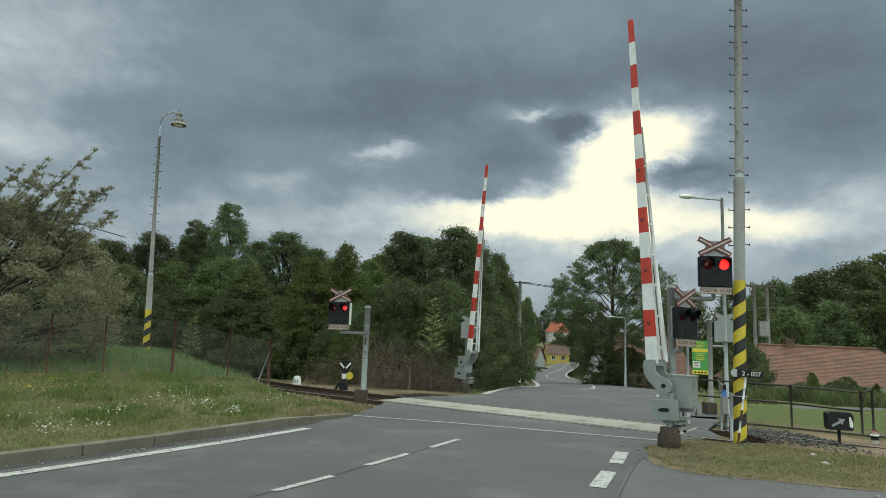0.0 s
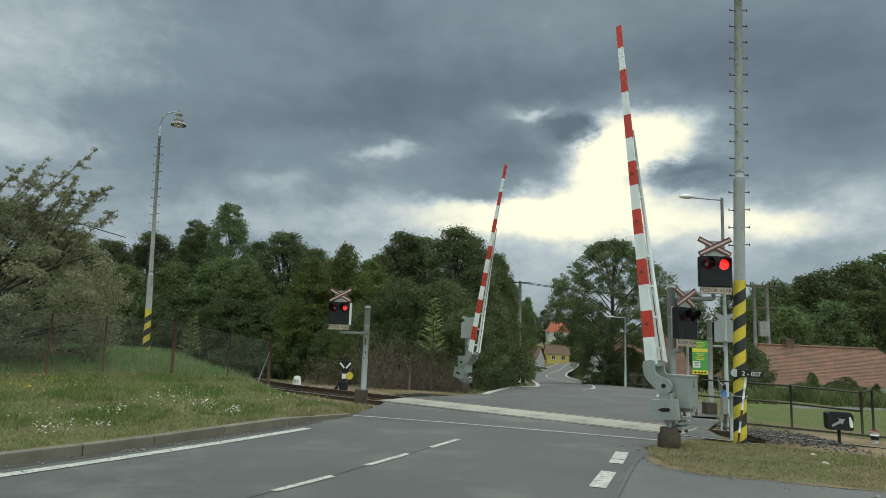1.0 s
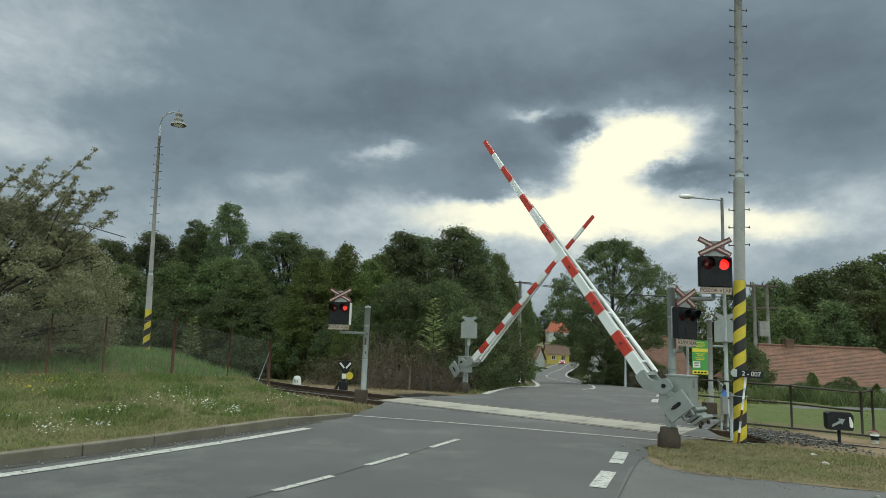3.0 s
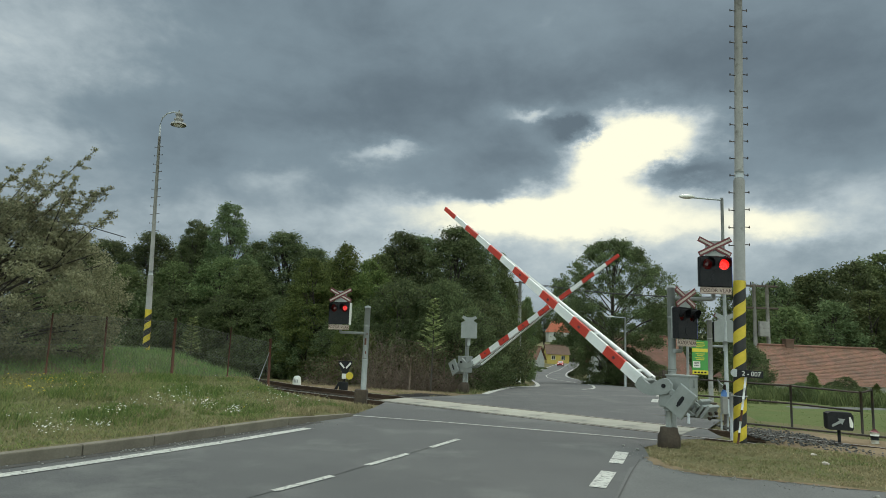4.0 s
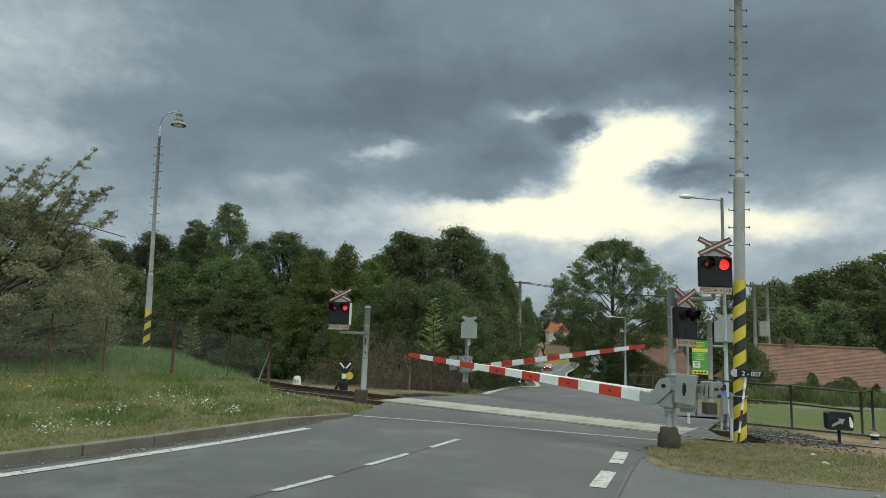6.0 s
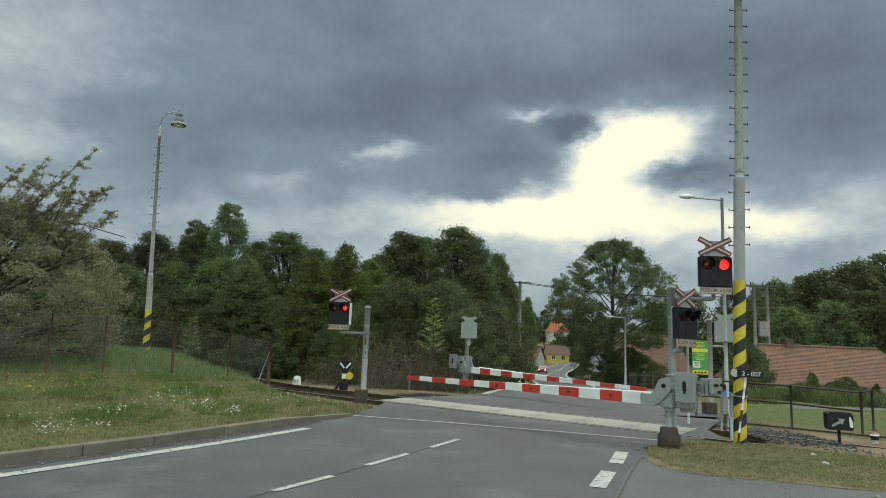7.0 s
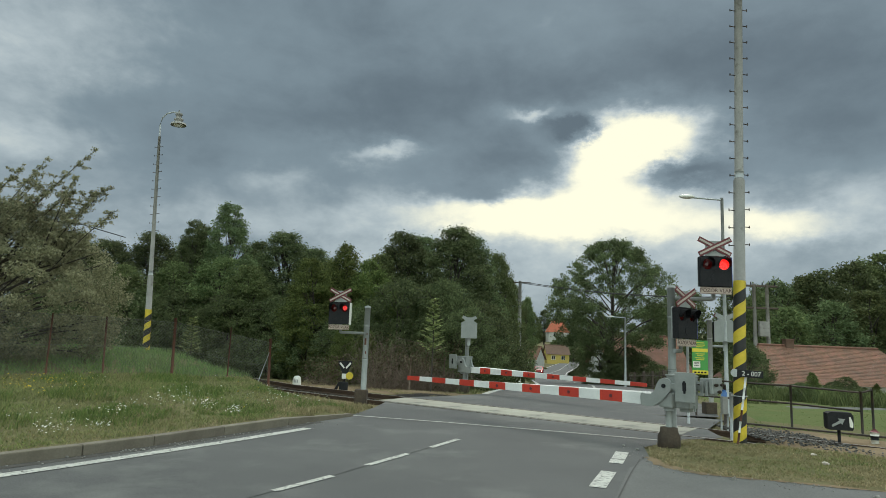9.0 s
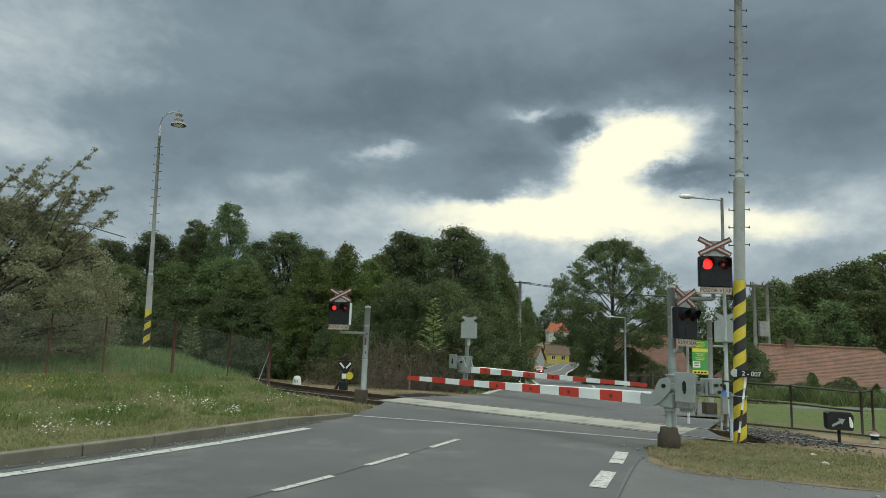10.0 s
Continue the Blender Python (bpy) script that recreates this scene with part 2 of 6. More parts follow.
WEED = mat("weed leaves", (0.13, 0.19, 0.055), 0.8, second=(0.16, 0.2, 0.07), scale=0.7, fine=3, amount=0.2, bump=0, island=0.35, through=0.35, spec=0.2)
GRASS_DRY = mat("dry grass blades", (0.31, 0.26, 0.16), 0.9, second=(0.27, 0.25, 0.11), scale=0.9, fine=3, amount=0.2, bump=0, island=0.35, through=0.25, spec=0.2)
GRASS_CORNER = mat("worn verge grass blades", (0.36, 0.3, 0.18), 0.9, second=(0.21, 0.2, 0.1), scale=1.3, fine=4, amount=0.3, bump=0, island=0.4, through=0.2, spec=0.1)
LAWN = mat("lawn grass blades", (0.15, 0.205, 0.07), 0.8, second=(0.17, 0.2, 0.08), scale=0.6, fine=3, amount=0.25, bump=0, island=0.3, through=0.3, spec=0.1)
LAWN_SOIL = mat("lawn turf", (0.095, 0.13, 0.045), 0.95, second=(0.135, 0.142, 0.058), scale=0.5, fine=16, amount=0.5, bump=0.8, dist=0.02, spec=0.08)
TWIG_DARK = mat("withered brown leaves", (0.13, 0.105, 0.065), 0.95, second=(0.09, 0.085, 0.045), scale=1.5, amount=0.4, bump=0, island=0.4, spec=0.1)
FLOWER = mat("white petals", (0.75, 0.75, 0.7), 0.8, amount=0.1, bump=0, through=0.2)
FLOWER_YELLOW = mat("yellow petals", (0.6, 0.42, 0.03), 0.8, amount=0.1, bump=0)
TILE = mat("clay roof tiles", (0.21, 0.098, 0.062), 0.85, second=(0.14, 0.078, 0.055), scale=0.8, fine=8, amount=0.3, bump=0.2, stains=(0.13, 0.075, 0.055), stain_scale=0.9, stain_lo=0.56, obj=0.1, island=0.2)
TILE_BRIGHT = mat("orange roof tiles", (0.42, 0.12, 0.06), 0.85, scale=1.5, fine=8, amount=0.25, obj=0.2)
TILE_BROWN = mat("brown roof tiles", (0.13, 0.075, 0.05), 0.85, scale=1.5, fine=8, amount=0.25)
PLASTER = mat("pale plaster", (0.5, 0.5, 0.46), 0.9, second=(0.4, 0.4, 0.37), scale=1.2, fine=20, amount=0.2)
PLASTER_YELLOW = mat("yellow plaster", (0.5, 0.38, 0.1), 0.9, amount=0.15)
GLASS = mat("dark window glass", (0.02, 0.022, 0.025), 0.08, amount=0.1, bump=0)
WOOD = mat("weathered fence wood", (0.11, 0.085, 0.065), 0.9, second=(0.07, 0.055, 0.045), scale=5, fine=40, amount=0.35, obj=0.2)
SIGN_GREEN = mat("green sign film", (0.06, 0.3, 0.06), 0.5, amount=0.1, bump=0)
SIGN_YELLOW = mat("yellow sign film", (0.65, 0.55, 0.04), 0.5, amount=0.1, bump=0)
CAR_RED = mat("red car paint", (0.3, 0.015, 0.015), 0.25, 0.1, amount=0.1, bump=0)
RUBBER = mat("tyre rubber", (0.02, 0.02, 0.02), 0.85)
HEADLAMP = mat("lit headlamp", (1.0, 0.95, 0.85), 0.2, amount=0.05, bump=0, emit=3.0)
BLUE_PLASTIC = mat("blue plastic", (0.05, 0.14, 0.35), 0.4, amount=0.1)


# ---- building helpers ----
def link(name, bm, material, parent=None, label="", m=None, smooth=False):
    me = bpy.data.meshes.new(name)
    if smooth:
        for f in bm.faces:
            f.smooth = True
    bm.to_mesh(me)
    bm.free()
    for x in (material if isinstance(material, (list, tuple)) else [material]):
        me.materials.append(x)
    ob = new(name, me)
    ob.parent = parent
    if m is not None:
        ob.matrix_basis = m
    if label:
        tagged(ob, label)
    return ob


def part(name, bm, material, parent, label="", m=None, smooth=False):
    return link(name, bm, material, parent, label, m, smooth)


def share(name, me, parent, m):
    ob = new(name, me)
    ob.parent, ob.matrix_basis = parent, m
    return ob


def thing(name, m, label, category, group="", kind=""):
    ob = new(name)
    ob.empty_display_size = 0.2
    ob.matrix_basis = m
    return tagged(ob, label, category, group, kind)


def box(bm, x0, x1, y0, y1, z0, z1, m=None, bevel=0.0, mi=0):
    r = bmesh.ops.create_cube(bm, size=1.0)
    vs = r["verts"]
    for v in vs:
        v.co = Vector((x0 + (v.co.x + 0.5) * (x1 - x0), y0 + (v.co.y + 0.5) * (y1 - y0), z0 + (v.co.z + 0.5) * (z1 - z0)))
    fs = {f for v in vs for f in v.link_faces}
    for f in fs:
        f.material_index = mi
    if bevel:
        es = {e for v in vs for e in v.link_edges}
        r = bmesh.ops.bevel(bm, geom=list(es), offset=bevel, segments=2, affect="EDGES", profile=0.6)
        vs = list({v for f in r["faces"] for v in f.verts} | {v for v in vs if v.is_valid})
    if m is not None:
        bmesh.ops.transform(bm, matrix=m, verts=vs)
    return vs


def tube(bm, pts, radii, sides=10, caps=True, mi=0):
    """A tube of changing radius along a line of points."""
    pts = [Vector(p) for p in pts]
    if isinstance(radii, (int, float)):
        radii = [radii] * len(pts)
    rings = []
    for i, p in enumerate(pts):
        d = (pts[min(i + 1, len(pts) - 1)] - pts[max(i - 1, 0)]).normalized()
        u = d.cross(Vector((0, 0, 1)) if abs(d.z) < 0.9 else Vector((1, 0, 0))).normalized()
        v = d.cross(u)
        rings.append([bm.verts.new(p + (u * math.cos(a) + v * math.sin(a)) * radii[i]) for a in [2 * math.pi * k / sides for k in range(sides)]])
    for a, b in zip(rings, rings[1:]):
        for k in range(sides):
            f = bm.faces.new((a[k], a[(k + 1) % sides], b[(k + 1) % sides], b[k]))
            f.smooth, f.material_index = True, mi
    if caps and sides > 2:
        for r, flip in ((rings[0], False), (rings[-1], True)):
            f = bm.faces.new(r[::-1] if flip else r)
            f.material_index = mi
    return rings


def outline(bm, pts, y0, y1, m=None):
    """A plate: an outline in x and z, between two depths."""
    a = [bm.verts.new((x, y0, z)) for x, z in pts]
    b = [bm.verts.new((x, y1, z)) for x, z in pts]
    bm.faces.new(a), bm.faces.new(b[::-1])
    for k in range(len(pts)):
        j = (k + 1) % len(pts)
        bm.faces.new((a[j], a[k], b[k], b[j]))
    if m is not None:
        bmesh.ops.transform(bm, matrix=m, verts=a + b)
    return a + b


def letters(words, size, material, parent, m, name="lettering"):
    c = bpy.data.curves.new(name, "FONT")
    c.body, c.size, c.align_x, c.align_y, c.extrude = words, size, "CENTER", "CENTER", 0.001
    tmp = new(name, c)
    dg = bpy.context.evaluated_depsgraph_get()
    me = bpy.data.meshes.new_from_object(tmp.evaluated_get(dg))
    bpy.data.objects.remove(tmp)
    me.materials.clear()
    me.materials.append(material)
    ob = new(name, me)
    ob.parent, ob.matrix_basis = parent, m
    return ob


def from_arrays(name, verts, faces, material, parent=None, label="", smooth=False):
    """verts (n,3), faces (m,k) of equal size."""
    me = bpy.data.meshes.new(name)
    verts, faces = np.asarray(verts, np.float32), np.asarray(faces, np.int32)
    me.vertices.add(len(verts)), me.loops.add(faces.size), me.polygons.add(len(faces))
    me.vertices.foreach_set("co", verts.ravel())
    me.loops.foreach_set("vertex_index", faces.ravel())
    k = faces.shape[1]
    me.polygons.foreach_set("loop_start", np.arange(len(faces), dtype=np.int32) * k)
    me.polygons.foreach_set("loop_total", np.full(len(faces), k, np.int32))
    if smooth:
        me.polygons.foreach_set("use_smooth", np.ones(len(faces), bool))
    me.update(calc_edges=True)
    me.validate()
    me.materials.append(material)
    ob = new(name, me)
    ob.parent = parent
    if label:
        tagged(ob, label)
    return ob


# ---- the lie of the land ----
PROFILE_Y, PROFILE_Z = (-60, 18, 22, 28.4, 60, 79, 118, 223, 600), (0, 0, -0.05, -0.25, -1.9, -2.7, -3.95, -4.6, -4.6)
KERB_LINE = [(-19, -12), (-9.6, 1.0), (-5.06, 7.65), (-4.01, 9.3), (-3.4, 10.45), (-2.3, 12.55), (-1.9, 13.3)]
CORNER_LINE = KERB_LINE + [(-1.68, 14.1), (-1.48, 15.3), (-1.38, 17.2)]
VERGE_LINE = [(5.5, 12.4), (4.2, 11.65), (3.5, 10.9), (3.27, 9.93), (3.28, 9.25), (3.7, 8.72), (4.6, 8.44), (5.57, 8.08), (9.5, 6.6), (24, 1.5)]
ROAD_FAR_L = [(18.4, -0.9), (20.9, 1.5), (26.8, 2.75), (28.6, 3.5), (33, 4.9), (62, 9.2), (87, 11.8), (123, 17.8), (145, 23.4), (195, 35.8), (255, 51)]
ROAD_FAR_R = [(12.2, 5.2), (15, 6.7), (20.3, 8.3), (27.7, 9.9), (36, 12.0), (48, 13.6), (66, 15.9), (85, 18.7), (99, 20.4), (125, 25.3), (149, 31.5), (185, 40.6), (255, 56)]


def track_y(x):
    """The middle of the track, as y over x."""
    x = np.asarray(x, float)
    return 16.75 - 0.70 * x - 0.12 * np.maximum(x - 7, 0) + 0.08 * np.maximum(-2.6 - x, 0) + 0.35 * np.maximum(-5.2 - x, 0)


def track_turn(x):
    return math.atan(float(track_y(x + 0.2) - track_y(x - 0.2)) / 0.4)


def smooth(a, b, v):
    t = np.clip((np.asarray(v, float) - a) / (b - a), 0, 1)
    return t * t * (3 - 2 * t)


def beyond(line, x, y):
    """Signed distance from a line of points: positive on its left side."""
    best, sign = np.full(np.shape(x), 1e9), np.zeros(np.shape(x))
    for (ax, ay), (bx, by) in zip(line, line[1:]):
        dx, dy = bx - ax, by - ay
        t = np.clip(((x - ax) * dx + (y - ay) * dy) / (dx * dx + dy * dy), 0, 1)
        d = np.hypot(x - ax - t * dx, y - ay - t * dy)
        s = np.sign(dx * (y - ay) - dy * (x - ax))
        sign = np.where(d < best, s, sign)
        best = np.minimum(best, d)
    return best * sign


def land(x, y):
    """Height of the ground."""
    x, y = np.asarray(x, float), np.asarray(y, float)
    base = np.interp(y, PROFILE_Y, PROFILE_Z)
    base = base * (1 + 0.5 * smooth(14, 30, x) * smooth(20, 45, y))
    to_track = (y - track_y(x)) * 0.85
    k = beyond(CORNER_LINE, x, y)
    near_side = smooth(0.0, 0.15, k) * smooth(-0.9, -1.3, to_track) * (x < -1)
    bank = 0.12 + 0.27 * smooth(0.5, 4.5, k) + 0.46 * smooth(4.2, 10.5, k)
    corner = 1 - smooth(1.2, 4.4, k)
    shoulder = -1.6 - 0.6 * corner
    rough = 0.03 * np.sin(x * 1.7 + y * 0.6) * np.sin(y * 1.3 - x * 0.4)
    z = base - 0.07 + near_side * (bank * smooth(shoulder, shoulder - 0.6 - 1.7 * corner, to_track) + 0.07 + rough * smooth(0.4, 1.5, k))
    # the wooded side past the track rises a little
    z = z + smooth(4, 14, to_track) * smooth(0, -8, x) * 0.5
    z = z + 8.0 * smooth(262, 300, y) + 10.0 * smooth(62, 120, x) * smooth(60, 110, y)
    bed = smooth(1.6, 1.2, np.abs(to_track)) * np.maximum(smooth(-1.35, -1.9, x), smooth(5.75, 6.3, x))
    z = z - 0.11 * bed
    v = beyond(VERGE_LINE, x, y)
    on_verge = smooth(-0.12, 0.1, v) * smooth(-0.6, -1.3, to_track) * (x > 2.8)
    z = z + on_verge * (0.085 + 0.06 * smooth(0.2, 1.6, v) + rough)
    return z


def axis(parts):
    out = []
    for a, b, n in parts:
        out += list(np.linspace(a, b, n, endpoint=False))
    return np.array(out + [parts[-1][1]])


def ground():
    xs = axis([(-1500, -200, 10), (-200, -40, 16), (-40, -16, 24), (-16, 14, 120), (14, 50, 36), (50, 200, 20), (200, 1500, 10)])
    ys = axis([(-200, -20, 10), (-20, 4, 20), (4, 26, 100), (26, 60, 34), (60, 220, 40), (220, 2500, 14)])
    X, Y = np.meshgrid(xs, ys)
    Z = land(X, Y)
    n, m = X.shape
    idx = np.arange(n * m).reshape(n, m)
    F = np.stack([idx[:-1, :-1], idx[:-1, 1:], idx[1:, 1:], idx[1:, :-1]], -1).reshape(-1, 4)
    ob = from_arrays("ground", np.stack([X, Y, Z], -1).reshape(-1, 3), F, EARTH, smooth=True)
    tagged(ob, "grassy and earthy ground falling away beyond the track", "ground", kind="structure")


def polygon(name, pts, z, material, label, category, kind="structure"):
    bm = bmesh.new()
    f = bm.faces.new([bm.verts.new((x, y, z)) for x, y in pts])
    if f.normal.z < 0:
        f.normal_flip()
    bm.normal_update()
    if f.normal.z < 0:
        bmesh.ops.reverse_faces(bm, faces=[f])
    bmesh.ops.triangulate(bm, faces=bm.faces[:])
    return tagged(link(name, bm, material), label, category, kind=kind)


def ribbon(bm, pts, width, z, lift=0.0):
    """A flat stripe along points (x, y) that lies on the road."""
    prev = None
    for i, (x, y) in enumerate(pts):
        a, b = pts[max(i - 1, 0)], pts[min(i + 1, len(pts) - 1)]
        d = Vector((b[0] - a[0], b[1] - a[1])).normalized()
        n = Vector((-d.y, d.x)) * width / 2
        zz = (np.interp(y, PROFILE_Y, PROFILE_Z) + z)
        cur = (bm.verts.new((x + n.x, y + n.y, zz)), bm.verts.new((x - n.x, y - n.y, zz)))
        if prev:
            bm.faces.new((prev[0], prev[1], cur[1], cur[0]))
        prev = cur


def fine_line(pts, step=0.7):
    """Points along a line, rounded by a gliding curve."""
    P = [Vector((*p, 0)) for p in pts]
    out = []
    for i in range(len(P) - 1):
        a, b, c, d = P[max(i - 1, 0)], P[i], P[i + 1], P[min(i + 2, len(P) - 1)]
        n = max(2, int((c - b).length / step))
        for k in range(n):
            t = k / n
            q = 0.5 * ((2 * b) + (c - a) * t + (2 * a - 5 * b + 4 * c - d) * t * t + (3 * b - a - 3 * c + d) * t ** 3)
            out.append((q.x, q.y))
    return out + [pts[-1]]


def roads():
    near = KERB_LINE + [(-1.75, 14.1), (-1.5, 15.3), (-1.3, 17.2), (-0.9, 18.4), (6.9, 15.6), (5.7, 13.6)] + VERGE_LINE + [(24, -30), (-22, -30)]
    polygon("road", near, 0.0, ASPHALT, "grey worn asphalt road over the level crossing", "road")
    ys = sorted({*np.arange(13.0, 40, 0.8), *np.arange(40, 255, 4.0), *[p[0] for p in ROAD_FAR_L], 18.0})
    bm = bmesh.new()
    ll, rr = fine_line(ROAD_FAR_L, 2), fine_line(ROAD_FAR_R, 2)
    prev = None
    for y in ys:
        z = np.interp(y, PROFILE_Y, PROFILE_Z) - (0.004 if y < 18.6 else 0)
        xl = np.interp(y, [p[0] for p in ll], [p[1] for p in ll]) if y > 18.4 else (18.4 - y) / 0.37 - 0.9
        xr = np.interp(y, [p[0] for p in rr], [p[1] for p in rr])
        if xl > xr:
            continue
        row = [bm.verts.new((xl + (xr - xl) * k / 6, y, z)) for k in range(7)]
        if prev:
            for k in range(6):
                bm.faces.new((prev[k], prev[k + 1], row[k + 1], row[k]))
        prev = row
    tagged(link("road_beyond", bm, ASPHALT), "grey asphalt road curving downhill past the crossing", "road", kind="structure")
    polygon("side_road", [(1.75, 6.6), (2.68, 9.0), (3.2, 9.85), (3.28, 9.25), (3.7, 8.72), (4.6, 8.44), (5.57, 8.08), (9.5, 6.6), (24, 1.5), (24, -20), (-4, -20)], 0.004, ASPHALT_OLD, "paler old asphalt of the side road", "road")

    def stripe(name, pts, width, material, label, z=0.008):
        b = bmesh.new()
        ribbon(b, pts, width, z)
        return tagged(link(name, b, material), label, "road marking", kind="structure")

    stripe("edge_line", [(-9.2, 0.2), (-4.74, 7.18), (-4.06, 8.29), (-3.17, 9.85), (-2.28, 11.56)], 0.19, ROAD_PAINT, "solid white painted edge line on the asphalt")
    for a, b in (((-2.4, 5.7), (-2.0, 6.4)), ((-1.69, 6.97), (-1.21, 7.80)), ((-0.88, 8.50), (-0.39, 9.44)), ((-0.07, 10.04), (0.38, 10.97))):
        stripe("centre_dash", [a, b], 0.1, ROAD_PAINT, "worn white centre dash painted on asphalt")
    for a, b in (((1.92, 7.72), (2.32, 8.7)), ((2.58, 9.31), (2.70, 9.62)), ((2.715, 9.66), (2.96, 10.3))):
        stripe("junction_dash", [a, b], 0.2, ROAD_PAINT, "broad white dash along the road's edge", 0.008)
    bm = bmesh.new()
    prev, rng = None, random.Random(8)
    line = fine_line(VERGE_LINE[3:], 0.09)
    for i, (x, y) in enumerate(line[:-1]):
        d = Vector((line[i + 1][0] - x, line[i + 1][1] - y)).normalized()
        out = Vector((d.y, -d.x))
        w = 0.02 + 0.05 * (math.sin(i * 0.21) * math.sin(i * 0.073 + 1) + 0.6) + rng.uniform(-0.02, 0.05)
        cur = (bm.verts.new((x - out.x * w, y - out.y * w, 0.01)), bm.verts.new((x + out.x * w, y + out.y * w, 0.01)))
        if prev:
            bm.faces.new((prev[0], prev[1], cur[1], cur[0]))
        prev = cur
    tagged(link("sand_edge", bm, DIRT), "sandy crumbled edge between asphalt and verge", "dirt", kind="structure")
    stripe("gutter_grit", fine_line([(x + 0.07, y - 0.05) for x, y in KERB_LINE[1:-1]], 0.4), 0.2, GRIT, "grey grit in the gutter along the kerb", 0.005)
    stripe("tar_seam", fine_line([(-3.4, 4.0), (-1.45, 7.4), (-0.63, 9.0), (0.2, 10.6), (0.45, 11.1)], 0.5), 0.016, SEAM, "thin dark seam along the middle of the road", 0.005)
    stripe("tar_seam_side", fine_line([(1.55, 6.0), (2.1, 7.4), (2.62, 8.7), (3.05, 9.7)], 0.4), 0.02, SEAM, "thin dark seam where the side road joins", 0.009)
    stripe("thin_line", [(-1.76, 13.64), (0.32, 13.06), (2.45, 12.33), (4.08, 11.74)], 0.11, THIN_PAINT, "faded thin white line before the rails")
    stripe("far_edge_line", fine_line([(1.55, 20.9), (3.05, 26.6), (3.9, 28.2), (5.1, 32.7), (9.35, 62.7), (11.9, 87), (17.9, 123), (23.6, 145), (36, 195), (51.2, 255)], 1.2), 0.22, ROAD_PAINT, "white edge line along the far road")
    stripe("far_centre_line", fine_line([(6.13, 27.3), (7.86, 32.2), (12.9, 57), (15.7, 92), (21, 121), (27.4, 145), (40.4, 200), (53, 253)], 1.5), 0.14, ROAD_PAINT, "white centre line on the far road")
    stripe("far_right_line", fine_line([(15.7, 66), (18.4, 85), (20.1, 99), (25, 125), (31.2, 149), (40.3, 185), (55.5, 254)], 1.5), 0.22, ROAD_PAINT, "white edge line along the far road")
    for a, b in (((6.74, 20.0), (7.3, 21.5)), ((8.0, 23.2), (8.6, 24.9))):
        stripe("far_dash", [a, b], 0.2, ROAD_PAINT, "white dash beside the far barrier")


ground()
roads()


def kerb():
    t = thing("kerb", Matrix(), "weathered grey-brown concrete kerb along the road", "kerb", kind="structure")
    line = fine_line(KERB_LINE[1:-1], 0.4)
    # equal stones along the line
    pts = [Vector((*line[0], 0))]
    for p in line[1:]:
        v = Vector((*p, 0))
        if (v - pts[-1]).length >= 1.0:
            pts.append(v)
    for i, (a, b) in enumerate(zip(pts, pts[1:])):
        d = b - a
        bm = bmesh.new()
        h = 0.14
        box(bm, 0.006, d.length - 0.006, 0.0, 0.16, -0.1, h, bevel=0.015)
        part("kerbstone", bm, KERB, t, m=Matrix.Translation(a) @ Matrix.Rotation(math.atan2(d.y, d.x), 4, "Z"))
    # lowered end stones
    a, b = pts[-1], Vector((-1.75, 13.55, 0))
    d = b - a
    bm = bmesh.new()
    vs = box(bm, 0.006, d.length, 0.0, 0.16, -0.1, 0.13)
    for v in vs:
        if v.co.x > 0.1 and v.co.z > 0:
            v.co.z = 0.05
    part("kerbstone", bm, KERB, t, m=Matrix.Translation(a) @ Matrix.Rotation(math.atan2(d.y, d.x), 4, "Z"))


kerb()


def grit():
    """Small loose stones swept against the kerb and the verge's edge."""
    rng = np.random.default_rng(31)
    V, F = [], []
    cube = np.array([(-1, -1, -.6), (1, -.8, -.6), (.8, 1, -.6), (-.9, .9, -.6), (-.7, -.6, .6), (.6, -.7, .7), (.7, .6, .5), (-.6, .7, .6)])
    quads = np.array([(0, 3, 2, 1), (4, 5, 6, 7), (0, 1, 5, 4), (1, 2, 6, 5), (2, 3, 7, 6), (3, 0, 4, 7)])
    for line, count in ((fine_line(KERB_LINE[1:-1], 0.3), 480), (fine_line(VERGE_LINE[2:-1], 0.2), 260)):
        for _ in range(count):
            x, y = line[rng.integers(len(line))]
            d = abs(rng.normal()) * 0.16 + 0.02
            x, y = x + d * 0.8 + rng.normal() * 0.15 if line[0][0] < 0 else x - d + rng.normal() * 0.1, y - d * 0.6 + rng.normal() * 0.12
            side = beyond(KERB_LINE, np.array(x), np.array(y)) if line[0][0] < 0 else beyond(VERGE_LINE, np.array(x), np.array(y))
            if side > -0.02:
                continue
            size = rng.uniform(0.004, 0.012) * (2.2 if rng.random() < 0.03 else 1.0)
            F.append(quads + len(V) * 8)
            V.append(cube * rng.uniform(0.7, 1.2, (8, 3)) * size + (x, y, 0.008 + size * 0.5))
    tagged(from_arrays("loose_grit", np.concatenate(V), np.concatenate(F), CONCRETE), "small loose stones and grit on the asphalt's edge", "grit", kind="stuff")


grit()


